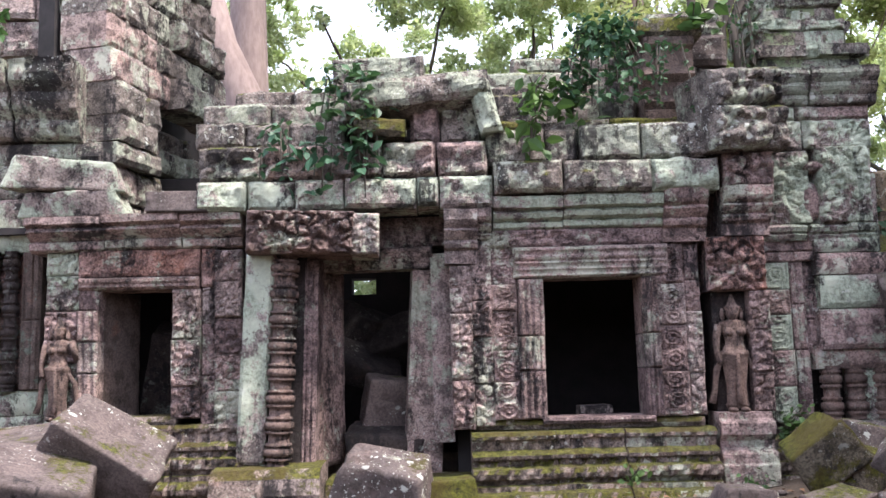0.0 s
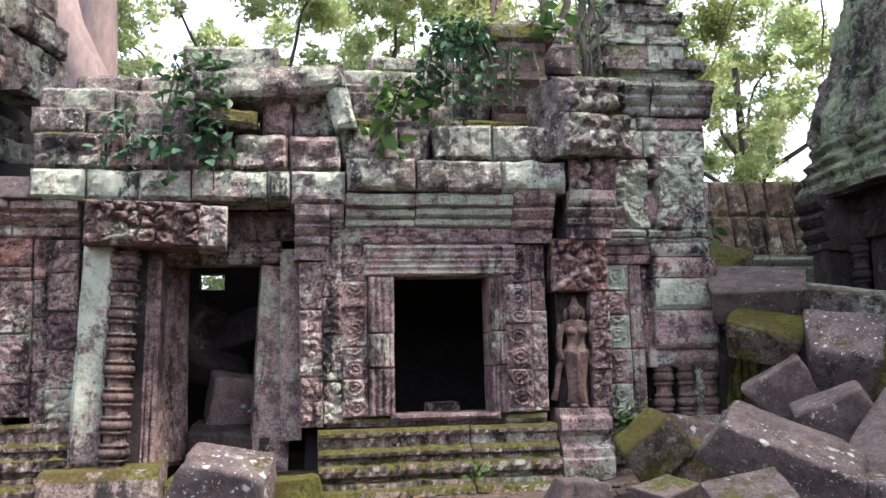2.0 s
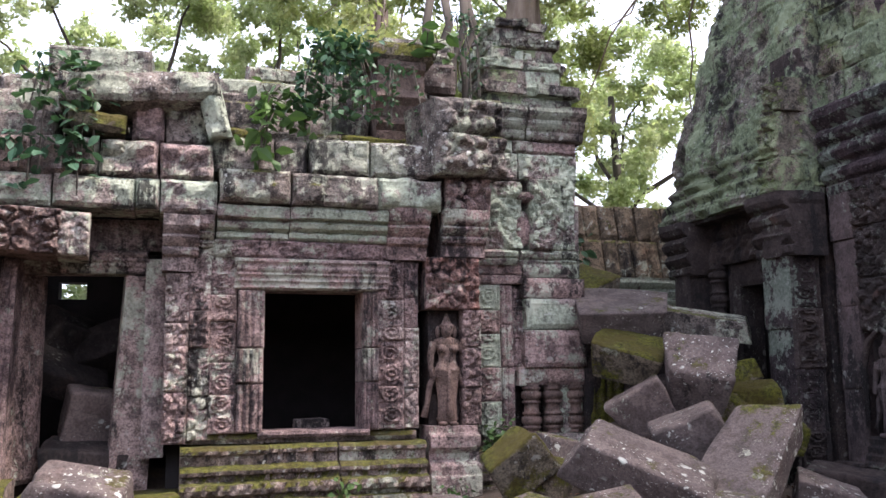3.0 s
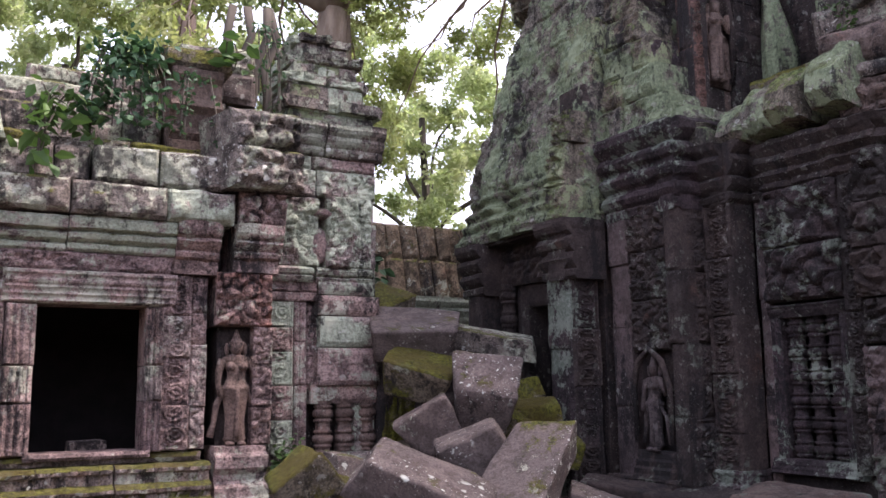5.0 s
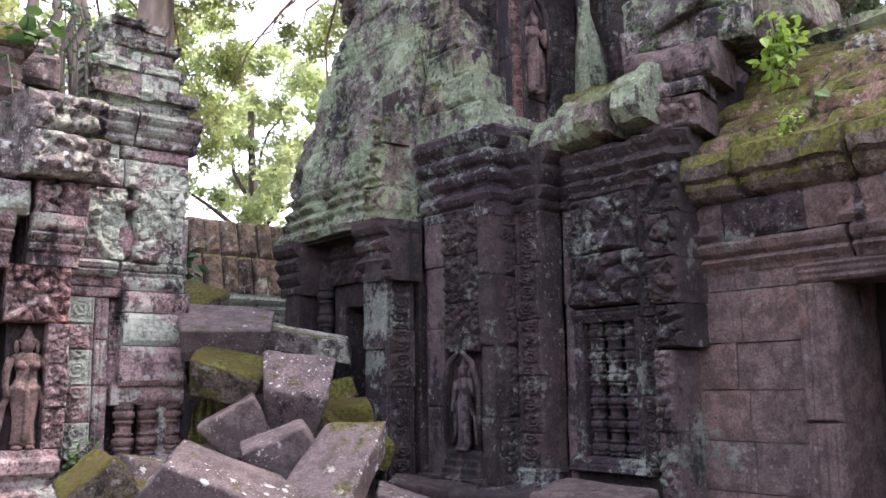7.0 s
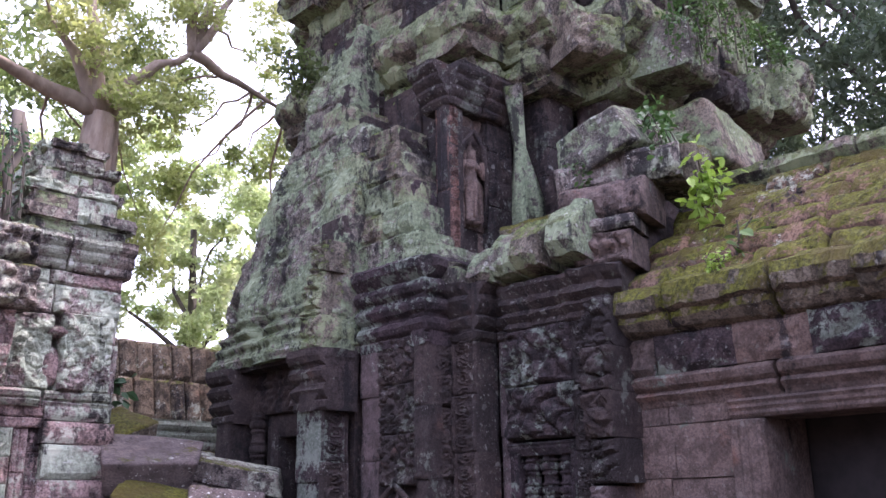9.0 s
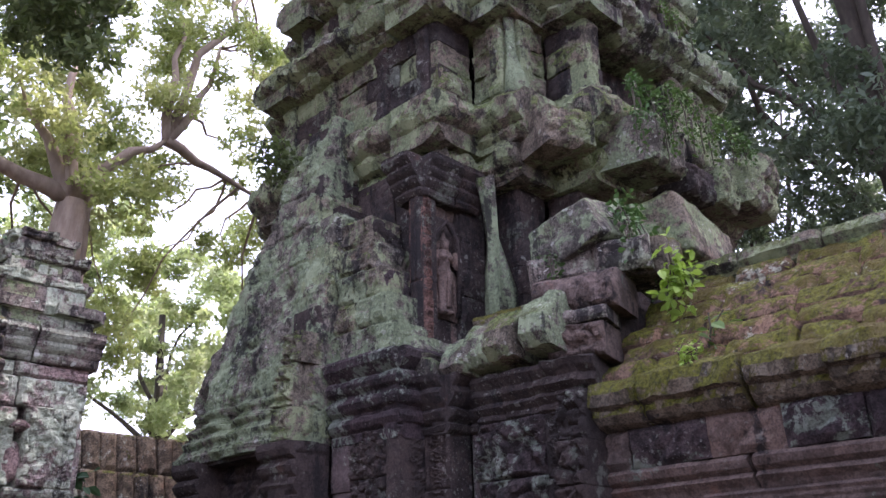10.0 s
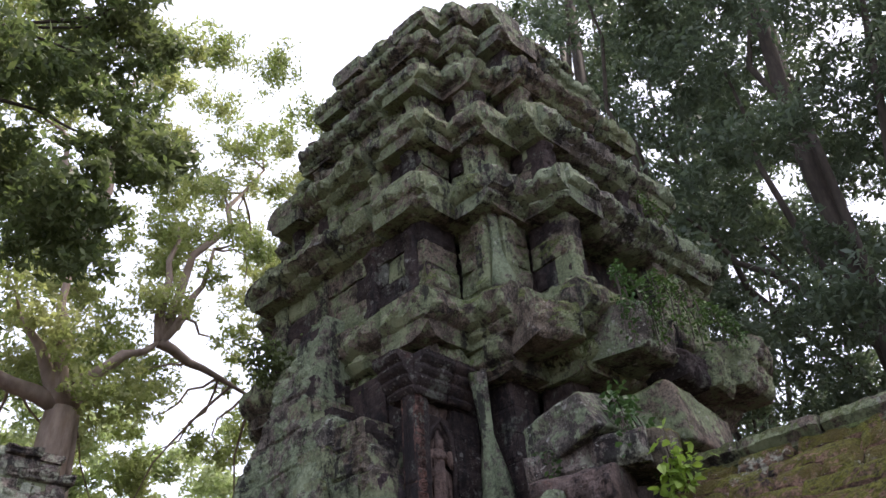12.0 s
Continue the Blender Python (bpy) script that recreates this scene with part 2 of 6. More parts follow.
def rough_field(seed, amount, size=0.22):
    def f(u, v):
        p = Vector((u / size + seed * 3.7, v / size - seed * 1.9, seed))
        return amount * (noise.noise(p) + 0.5 * noise.noise(p * 2.7) + 0.28 * noise.noise(p * 6.1))
    return f


def slab(w, h, d, fn=None, res=0.045, edge=0.03, rough=0.012, lean=0.0):
    """A stone with a worn front: x from -w/2 to w/2, z from 0 to h, front at y=0 towards -y, back at y=d."""
    nx, nzv = max(2, min(60, round(w / res))), max(2, min(80, round(h / res)))
    field = rough_field(RND.random() * 50, rough)
    verts, faces = [], []
    wob = [RND.uniform(-0.25, 0.25) * edge for _ in range(4)]
    for j in range(nzv + 1):
        v = h * j / nzv
        for i in range(nx + 1):
            u = w * (i / nx - 0.5)
            e = min(w / 2 - abs(u), v, h - v)
            k = max(0.0, 1 - e / edge) if edge else 0
            out = field(u, v) - edge * k * k
            if fn:
                out += fn(u, v) * (1 - 0.6 * k)
            x, z = u, v
            if e <= 1e-6:
                x += wob[0] * nz(v * 6, wob[1] * 99, 1) * 2 if abs(abs(u) - w / 2) < 1e-6 else 0
                z += wob[2] * nz(u * 6, wob[3] * 99, 2) * 2 if v < 1e-6 or v > h - 1e-6 else 0
            verts.append((x + lean * v, -out, z))
    row = nx + 1
    for j in range(nzv):
        for i in range(nx):
            a = j * row + i
            faces.append((a, a + 1, a + row + 1, a + row))
    loop = [i for i in range(row)] + [j * row + nx for j in range(1, nzv + 1)] + [nzv * row + i for i in range(nx - 1, -1, -1)] + [j * row for j in range(nzv - 1, 0, -1)]
    base = len(verts)
    for i in loop:
        x, _, z = verts[i]
        verts.append((x, d, z))
    m = len(loop)
    for i in range(m):
        j = (i + 1) % m
        faces.append((loop[j], loop[i], base + i, base + j))
    faces.append(tuple(base + i for i in range(m)))
    return verts, faces


def at(x, y, z, rz=0.0, tip=0.0, roll=0.0):
    return pose(x, y, z, tip, roll, rz)


def along(p, rz, u):
    """A point u metres to the right along a wall that starts at p and faces rz."""
    a = radians(rz)
    return p[0] + u * math.cos(a), p[1] + u * math.sin(a)


def wall(parent, p, rz, u0, u1, rows, mat, widths=(0.4, 0.85), d=0.35, holes=(), fn=None, shift=0.018, res=0.06, edge=0.03, rough=0.012, turn=1.2, mats=None, name="stone", gap=0.008):
    """Courses of stones between the heights in rows, from u0 to u1, leaving out holes (u0, u1, z0, z1)."""
    for z0, z1 in zip(rows, rows[1:]):
        gaps = sorted((a, b) for a, b, c, e in holes if min(z1, e) - max(z0, c) > 0.4 * (z1 - z0))
        runs, at_u = [], u0
        for a, b in gaps:
            if a > at_u:
                runs.append((at_u, min(a, u1)))
            at_u = max(at_u, b)
        if at_u < u1:
            runs.append((at_u, u1))
        for a, b in runs:
            u = a
            while u < b - 0.02:
                w = RND.uniform(*widths)
                if b - u - w < widths[0] * 0.6:
                    w = b - u
                x, y = along(p, rz, u + w / 2)
                o = RND.uniform(-shift, shift)
                nx, ny = math.sin(radians(rz)), -math.cos(radians(rz))
                m = at(x + nx * o, y + ny * o, z0 + 0.004 + RND.uniform(-0.2, 0.2) * shift, rz + RND.uniform(-turn, turn), 0, RND.uniform(-turn, turn) * 0.5)
                piece(name, slab(w - gap, z1 - z0 - gap, d, fn, res, edge, rough), RND.choice(mats) if mats else mat, parent, m)
                u += w


def mould(parent, p, rz, u0, u1, prof, mat, name="moulding", lengths=(0.5, 1.0), back=0.3, rough=0.010, step=0.06, shift=0.012, turn=0.7, dent=0.0, pitch=0.09):
    """Moulded stones end to end: prof lists (out, z) from below upwards. dent: beads along the run."""
    u = u0
    while u < u1 - 0.02:
        ln = RND.uniform(*lengths)
        if u1 - u - ln < lengths[0] * 0.5:
            ln = u1 - u
        n = max(2, round(ln / step))
        s = RND.random() * 60
        verts, faces = [], []
        row = len(prof) + 2
        for i in range(n + 1):
            x = (ln - 0.008) * (i / n - 0.5)
            worn = 0.02 * max(0.0, 1 - min(i, n - i) / 1.0)
            for q, (o, z) in enumerate(prof):
                f = rough * (noise.noise(Vector((x * 5 + s, z * 7, s))) + 0.6 * noise.noise(Vector((x * 16 + s, z * 19, s))))
                bead = dent * max(0.0, math.sin((u + x) * math.tau / pitch)) if dent and q % 3 != 0 else 0.0
                verts.append((x, -(o + f * 1.6 - worn + bead), z + f * 0.6))
            verts.append((x, back, prof[-1][1]))
            verts.append((x, back, prof[0][1]))
        for i in range(n):
            for j in range(row):
                a, b = i * row + j, i * row + (j + 1) % row
                faces.append((a, a + row, b + row, b))
        faces.append(tuple(range(row)))
        faces.append(tuple(n * row + j for j in range(row - 1, -1, -1)))
        x, y = along(p, rz, u + ln / 2)
        o = RND.uniform(-shift, shift)
        m = at(x + math.sin(radians(rz)) * o, y - math.cos(radians(rz)) * o, RND.uniform(-0.5, 0.5) * shift, rz + RND.uniform(-turn, turn), 0, RND.uniform(-turn, turn) * 0.6)
        piece(name, (verts, faces), mat, parent, m)
        u += ln


def cornice(z0, z1, out, steps=4, base=0.0):
    """A profile of swelling mouldings that grows out from z0 to z1."""
    prof = [(base, z0)]
    h = (z1 - z0) / steps
    for i in range(steps):
        a = base + out * (i + 0.45) / steps
        prof += [(a, z0 + h * (i + 0.12)), (a + out * 0.42 / steps, z0 + h * (i + 0.45)), (a + out * 0.25 / steps, z0 + h * (i + 0.8))]
    prof.append((base + out * 0.95, z1))
    return prof


# ---- carved patterns: height above the stone's face at u, v ----
def scrolls(w, period, height=0.03, frame=0.0):
    def f(u, v):
        k = math.floor(v / period)
        side = 1 if k % 2 else -1
        c = (k + 0.5) * period
        du, dv = (u - side * 0.04 * w) / w, (v - c) / period
        r = math.hypot(du * 1.15, dv * 1.05)
        a = math.atan2(dv, du * side)
        ring = math.exp(-((r - 0.36) / 0.07) ** 2) + math.exp(-((r - 0.16 - 0.02 * a) / 0.06) ** 2)
        lobes = 0.5 * math.exp(-((r - 0.52) / 0.08) ** 2) * (0.5 + 0.5 * math.cos(7 * a))
        s = 1.5 * height * (min(1.0, ring + lobes) - 0.1)
        if frame and abs(u) > w / 2 - frame:
            s = height * (1.1 if abs(abs(u) - (w / 2 - frame * 0.5)) > frame * 0.22 else 0.3)
        return s * (0.75 + 0.4 * nz(u * 9, v * 9, k))
    return f


def ribs(w, n, height=0.02):
    """Upright fillets."""
    def f(u, v):
        return height * (1 if math.sin((u / w + 0.5) * math.tau * n) > -0.15 else 0) * (0.8 + 0.3 * nz(u * 5, v * 4, 3))
    return f


def foliage(height=0.035, size=0.16):
    """Crowded leaf carving."""
    def f(u, v):
        p = Vector((u / size, v / size, height * 90))
        d = noise.voronoi(p + 0.35 * Vector((noise.noise(p * 1.3), noise.noise(p * 1.3 + Vector((9, 2, 1))), 0)))[0]
        return 1.5 * height * (min(1.0, (d[1] - d[0]) * 2.4) + 0.4 * noise.noise(p * 3))
    return f


def knobs(period, r, height):
    def f(u, v):
        k = (u / period) % 1.0 - 0.5
        d = math.hypot(k * period, v - 0.1) / r
        return height * max(0.0, 1 - d * d)
    return f


def lathe(prof, n=14):
    """A turned shaft: prof lists (radius, z)."""
    verts, faces = [], []
    for r, z in prof:
        for i in range(n):
            a = math.tau * i / n
            verts.append((r * math.cos(a), r * math.sin(a), z))
    for j in range(len(prof) - 1):
        for i in range(n):
            k = (i + 1) % n
            faces.append((j * n + i, j * n + k, (j + 1) * n + k, (j + 1) * n + i))
    faces.append(tuple(range(n - 1, -1, -1)))
    faces.append(tuple((len(prof) - 1) * n + i for i in range(n)))
    return verts, faces


def baluster(h, r, rings):
    """Clusters of rings on a turned shaft."""
    prof = [(r * 1.05, 0)]
    for i in range(rings):
        c = h * (i + 0.5) / rings
        s = h / rings
        for dz, k in ((-0.46, 0.80), (-0.34, 0.80), (-0.32, 1.0), (-0.24, 1.05), (-0.22, 0.86), (-0.15, 0.88), (-0.13, 1.08), (0.0, 1.14), (0.12, 1.08), (0.14, 0.88), (0.22, 0.86), (0.24, 1.05), (0.32, 1.0), (0.34, 0.80)):
            prof.append((r * k, c + dz * s))
    prof.append((r * 1.05, h))
    return lathe(prof)


def tube(points, radii, n=8, lump=0.0):
    verts, faces = [], []
    pts = [Vector(p) for p in points]
    for i, p in enumerate(pts):
        d = (pts[min(i + 1, len(pts) - 1)] - pts[max(i - 1, 0)]).normalized()
        a = d.orthogonal().normalized() if i == 0 else (a - d * a.dot(d)).normalized()
        b = d.cross(a)
        for j in range(n):
            t = math.tau * j / n
            r = radii[i] * (1 + lump * nz(p.x + math.cos(t) * 2, p.y + math.sin(t) * 2, p.z * 0.7))
            verts.append(tuple(p + (a * math.cos(t) + b * math.sin(t)) * r))
    for i in range(len(pts) - 1):
        for j in range(n):
            k = (j + 1) % n
            faces.append((i * n + j, i * n + k, (i + 1) * n + k, (i + 1) * n + j))
    faces.append(tuple(range(n - 1, -1, -1)))
    faces.append(tuple((len(pts) - 1) * n + j for j in range(n)))
    return verts, faces


def merge(*sets):
    verts, faces = [], []
    for v, f in sets:
        base = len(verts)
        verts.extend(v)
        faces.extend(tuple(i + base for i in q) for q in f)
    return verts, faces


def bulb(c, r, n=10):
    """An ellipsoid, for rounded carving."""
    prof = [(max(0.02, math.sin(math.pi * i / n)), -math.cos(math.pi * i / n)) for i in range(n + 1)]
    v, f = lathe(prof, 12)
    return [(c[0] + x * r[0], c[1] + y * r[1], c[2] + z * r[2]) for x, y, z in v], f


def loft(rings, n=18):
    """An upright body from ellipses (z, half width, half depth, x, y)."""
    verts, faces = [], []
    for z, w, d, x, y in rings:
        for i in range(n):
            q = math.tau * i / n
            verts.append((x + w * math.cos(q), y + d * math.sin(q), z))
    for j in range(len(rings) - 1):
        for i in range(n):
            k = (i + 1) % n
            faces.append((j * n + i, j * n + k, (j + 1) * n + k, (j + 1) * n + i))
    faces.append(tuple(range(n - 1, -1, -1)))
    faces.append(tuple((len(rings) - 1) * n + i for i in range(n)))
    return verts, faces


def figure(h, mat, m, label):
    """A standing worn figure carved in high relief: one plain mesh."""
    s = h / 1.56
    body = merge(
        loft([(0.05, 0.13, 0.07, 0, 0), (0.10, 0.165, 0.09, 0, 0), (0.12, 0.145, 0.085, 0, 0), (0.35, 0.135, 0.085, 0, 0), (0.55, 0.155, 0.10, 0, 0), (0.70, 0.185, 0.115, 0, 0), (0.745, 0.20, 0.13, 0, 0), (0.76, 0.205, 0.135, 0, 0), (0.80, 0.195, 0.125, 0, 0), (0.81, 0.165, 0.105, 0, 0),
              (0.90, 0.125, 0.085, 0.01, 0), (0.98, 0.125, 0.085, 0.01, 0), (1.06, 0.16, 0.095, 0, 0), (1.15, 0.195, 0.09, 0, 0), (1.19, 0.18, 0.075, 0, 0), (1.215, 0.085, 0.06, 0, 0), (1.235, 0.055, 0.055, 0, -0.01)]),
        loft([(1.215, 0.055, 0.055, 0, -0.01), (1.25, 0.075, 0.075, 0, -0.015), (1.30, 0.092, 0.09, 0, -0.02), (1.35, 0.095, 0.09, 0, -0.015), (1.375, 0.105, 0.095, 0, -0.01), (1.395, 0.105, 0.095, 0, -0.01), (1.40, 0.08, 0.075, 0, 0), (1.46, 0.055, 0.055, 0, 0), (1.56, 0.015, 0.015, 0, 0)]),
        bulb((-0.085, -0.085, 1.06), (0.062, 0.055, 0.06)), bulb((0.085, -0.085, 1.06), (0.062, 0.055, 0.06)),
        bulb((-0.125, 0.02, 1.29), (0.03, 0.04, 0.09)), bulb((0.125, 0.02, 1.29), (0.03, 0.04, 0.09)),
        loft([(0.12, 0.03, 0.03, 0, -0.10), (0.14, 0.055, 0.03, 0, -0.10), (0.45, 0.03, 0.03, 0, -0.10), (0.76, 0.025, 0.03, 0, -0.12)], 8),
        tube([(0.14, -0.02, 0.76), (0.25, 0.02, 0.55), (0.28, 0.03, 0.30), (0.33, 0.03, 0.12)], [0.03, 0.045, 0.04, 0.05]),
        tube([(-0.14, -0.02, 0.76), (-0.25, 0.02, 0.55), (-0.28, 0.03, 0.30), (-0.33, 0.03, 0.12)], [0.03, 0.045, 0.04, 0.05]),
        bulb((-0.08, -0.06, 0.03), (0.06, 0.10, 0.04)), bulb((0.08, -0.06, 0.03), (0.06, 0.10, 0.04)),
        tube([(-0.185, 0.0, 1.15), (-0.235, -0.01, 0.98), (-0.245, -0.03, 0.82), (-0.215, -0.07, 0.66)], [0.06, 0.05, 0.042, 0.04], 10),
        tube([(0.185, 0.0, 1.15), (0.25, 0.0, 1.0), (0.285, -0.02, 0.92), (0.245, -0.07, 1.06), (0.225, -0.07, 1.20)], [0.06, 0.05, 0.045, 0.04, 0.045], 10))
    verts = [(s * (x + 0.012 * nz(x * 9, z * 9, 1)), s * (y + 0.02 * nz(x * 12, z * 12, 6)), s * z) for x, y, z in body[0]]
    ob = new("carved_figure", mesh_of("carved_figure", verts, body[1], mat, True))
    ob.matrix_basis = m
    return tagged(ob, label, "statue")


def boulder(size, mat, m, label, seed, group="fallen stones", wear=0.035, cuts=5):
    """A fallen building stone: a squared block with worn, chipped edges."""
    rr = random.Random(seed)
    bm = bmesh.new()
    bmesh.ops.create_cube(bm, size=2.0)
    bmesh.ops.subdivide_edges(bm, edges=bm.edges[:], cuts=11, use_grid_fill=True)
    half = Vector(size) * 0.5
    r = min(size) * 0.07
    inner = half - Vector((r, r, r))
    skew = [rr.uniform(-0.14, 0.14) for _ in range(6)]
    sh = Vector((rr.random() * 40, rr.random() * 40, rr.random() * 40))
    for v in bm.verts:
        # crowd the grid towards the edges, then round them
        c = Vector(math.copysign(abs(q) ** 0.7, q) for q in v.co)
        p = Vector((c.x * half.x, c.y * half.y, c.z * half.z))
        q = Vector(max(-i, min(i, k)) for k, i in zip(p, inner))
        d = p - q
        if d.length > 1e-6:
            p = q + d.normalized() * min(d.length, r)
        p.x *= 1 + skew[0] * c.z + skew[1] * c.y
        p.y *= 1 + skew[2] * c.x + skew[3] * c.z
        p.z *= 1 + skew[4] * c.x + skew[5] * c.y
        s = p * 2.4 + sh
        bump = noise.noise(s) + 0.5 * noise.noise(s * 2.7) + 0.3 * noise.noise(s * 6.5)
        chip = max(0.0, noise.noise(s * 1.7 + Vector((5, 1, 9))) - 0.25) * (d.length / (r * 1.7 + 1e-6))
        v.co = p + p.normalized() * (wear * 0.6 * bump - 0.30 * min(size) * min(chip, 0.5))
    me = bpy.data.meshes.new("fallen_stone")
    bm.to_mesh(me)
    bm.free()
    me.shade_smooth()
    me.materials.append(mat)
    ob = new("fallen_stone", me)
    ob.matrix_basis = m
    return tagged(ob, label, "stone block", group)


def box(x0, x1, y0, y1, z0, z1):
    v = [(x, y, z) for z in (z0, z1) for y in (y0, y1) for x in (x0, x1)]
    return v, [(0, 2, 3, 1), (4, 5, 7, 6), (0, 1, 5, 4), (2, 6, 7, 3), (0, 4, 6, 2), (1, 3, 7, 5)]


def leaf_shape(n=3):
    """A folded pointed leaf 1 long along +y."""
    return ([(0, 0, 0), (0.30, 0.35, 0.07), (0.23, 0.7, 0.03), (0, 1, -0.08), (-0.23, 0.7, 0.03), (-0.30, 0.35, 0.07), (0, 0.5, 0.0)],
            [(0, 1, 6), (1, 2, 6), (2, 3, 6), (3, 4, 6), (4, 5, 6), (5, 0, 6)])


def leaves(places, size, seed, droop=0.4, spread=1.0):
    """Many leaves at places (x, y, z), size metres long, as one mesh."""
    rr = random.Random(seed)
    lv, lf = leaf_shape()
    verts, faces = [], []
    for p in places:
        s = size * rr.uniform(0.6, 1.25)
        m = Matrix.Translation(p) @ Euler((rr.uniform(-0.9, 0.9) * spread - droop, rr.uniform(-0.8, 0.8) * spread, rr.uniform(0, math.tau))).to_matrix().to_4x4()
        base = len(verts)
        verts.extend(tuple(m @ (Vector(v) * s)) for v in lv)
        faces.extend(tuple(i + base for i in f) for f in lf)
    return verts, faces


def crown_mesh(name, clumps, count, size, seed, mat, parent, flat=0.75):
    """A crown: clumps (x, y, z, radius), each a loose cloud of small leaves with gaps."""
    g = np.random.default_rng(seed)
    c = np.array(clumps, float)
    wts = c[:, 3] ** 2
    pick = g.choice(len(c), count, p=wts / wts.sum())
    # twigs inside each clump pull the leaves together
    sub = g.normal(size=(len(c), 26, 3))
    sub /= np.linalg.norm(sub, axis=2, keepdims=True)
    sub *= g.uniform(0.25, 1.0, (len(c), 26, 1))
    tw = sub[pick, g.integers(0, 26, count)]
    off = tw + g.normal(size=(count, 3)) * 0.16
    off[:, 2] *= flat
    pos = c[pick, :3] + off * c[pick, 3:4]
    a = g.normal(size=(count, 3))
    a /= np.linalg.norm(a, axis=1, keepdims=True)
    b = np.cross(a, g.normal(size=(count, 3)))
    b /= np.linalg.norm(b, axis=1, keepdims=True)
    s = size * g.uniform(0.55, 1.3, (count, 1))
    v = np.empty((count, 4, 3))
    v[:, 0], v[:, 1], v[:, 2], v[:, 3] = pos - a * s, pos + b * s * 0.42, pos + a * s, pos - b * s * 0.42
    me = bpy.data.meshes.new(name)
    me.vertices.add(count * 4)
    me.vertices.foreach_set("co", v.ravel())
    me.loops.add(count * 4)
    me.loops.foreach_set("vertex_index", np.arange(count * 4))
    me.polygons.add(count)
    me.polygons.foreach_set("loop_start", np.arange(count) * 4)
    me.update(calc_edges=True)
    me.materials.append(mat)
    ob = new(name, me)
    ob.parent = parent
    ob["kind"] = "stuff"
    return ob


# ---- ground ----
def ground_height(x, y):
    rise = 0.28 * min(1.0, max(0.0, (y - 4.5) / 2.5)) if y < 30 else 0.28
    rise = max(rise, 0.28 * min(1.0, max(0.0, (x - 4.0) / 2.0)))
    heap = 0.75 * math.exp(-((x - 4.9) / 1.0) ** 2 - ((y - 8.9) / 1.6) ** 2)
    return rise + heap + 0.05 * nz(x * 0.9, y * 0.9, 4) + 0.03 * nz(x * 3, y * 3, 8)


def build_ground():
    xs = [-400, -120, -40, -16] + [-10 + 0.25 * i for i in range(97)] + [20, 40, 120, 400]
    ys = [-400, -120, -40, -12] + [-4 + 0.25 * i for i in range(81)] + [22, 40, 120, 400]
    verts = [(x, y, ground_height(x, y)) for y in ys for x in xs]
    w = len(xs)
    faces = [(j * w + i, j * w + i + 1, (j + 1) * w + i + 1, (j + 1) * w + i) for j in range(len(ys) - 1) for i in range(w - 1)]
    tagged(part("ground", verts, faces, M_SOIL, None), "brown earth with leaf litter between the ruins", "ground", "", "structure")


build_ground()


# ---- gallery front: the long wall that faces the court ----
FY = 8.6
gallery = thing("wall_gallery", "carved sandstone gallery front with lichen and dark stains", "wall", "", "structure")


def plinth(parent, p, rz, u0, u1, z0, z1, out, mat):
    """A moulded base: broad foot, swelling rolls with beads, and a receding top."""
    h = z1 - z0
    steps = ((1.0, 0.0), (1.0, 0.14), (0.80, 0.155), (0.80, 0.19), (0.96, 0.22), (1.02, 0.28), (0.96, 0.34), (0.74, 0.365), (0.74, 0.42), (0.58, 0.43), (0.58, 0.47), (0.72, 0.50), (0.78, 0.555),
             (0.72, 0.61), (0.50, 0.63), (0.50, 0.69), (0.60, 0.71), (0.62, 0.75), (0.50, 0.78), (0.32, 0.80), (0.32, 0.90), (0.42, 0.92), (0.42, 0.96), (0.28, 1.0))
    mould(parent, p, rz, u0, u1, [(out * o, z0 + h * v) for o, v in steps], mat, "plinth_stone", (0.6, 1.2), 0.4, 0.016, 0.03, dent=0.03, pitch=0.13)


# main bay with the window
plinth(gallery, (0, FY), 0, 0.22, 2.5, 0.05, 0.86, 0.42, M_PLINTH)
wall(gallery, (0, FY), 0, 0.25, 2.45, (0.86, 0.955), M_PLINTH, (0.5, 0.9), 0.5)


def pilaster(parent, x, w, zs, y, d, fn_of, mat, rz=0, name="pilaster_stone", res=0.016, shift=0.02):
    """A carved upright built of stones between the heights zs; x, y is its middle."""
    for z0, z1 in zip(zs, zs[1:]):
        o = RND.uniform(-shift, shift)
        nx, ny = math.sin(radians(rz)), -math.cos(radians(rz))
        m = at(x + nx * o, y + ny * o, z0 + 0.004, rz + RND.uniform(-1.2, 1.2), 0, RND.uniform(-0.5, 0.5))
        h0 = z0
        f = fn_of(w)
        piece(name, slab(w - 0.006, z1 - z0 - 0.006, d, lambda u, v: f(u, v + h0), res, 0.010, 0.006), RND.choice(mat) if isinstance(mat, list) else mat, parent, m)


CARVE = [M_CARVED, M_CARVED, M_FACADE, M_FACADE]
# left of the window
pilaster(gallery, 0.16, 0.22, (0.88, 1.35, 1.98, 2.45), FY - 0.02, 0.35, lambda w: foliage(0.022, 0.09), CARVE)
pilaster(gallery, 0.36, 0.20, (0.9, 1.3, 1.75, 2.1, 2.6), FY, 0.35, lambda w: foliage(0.02, 0.10), CARVE)
pilaster(gallery, 0.575, 0.25, (0.96, 1.32, 1.62, 2.0, 2.25, 2.62), FY, 0.35, lambda w: scrolls(w, 0.19, 0.028, 0.03), CARVE)
# right of the window
pilaster(gallery, 2.185, 0.27, (0.96, 1.38, 1.82, 2.22, 2.62), FY, 0.35, lambda w: scrolls(w, 0.20, 0.03, 0.035), CARVE)
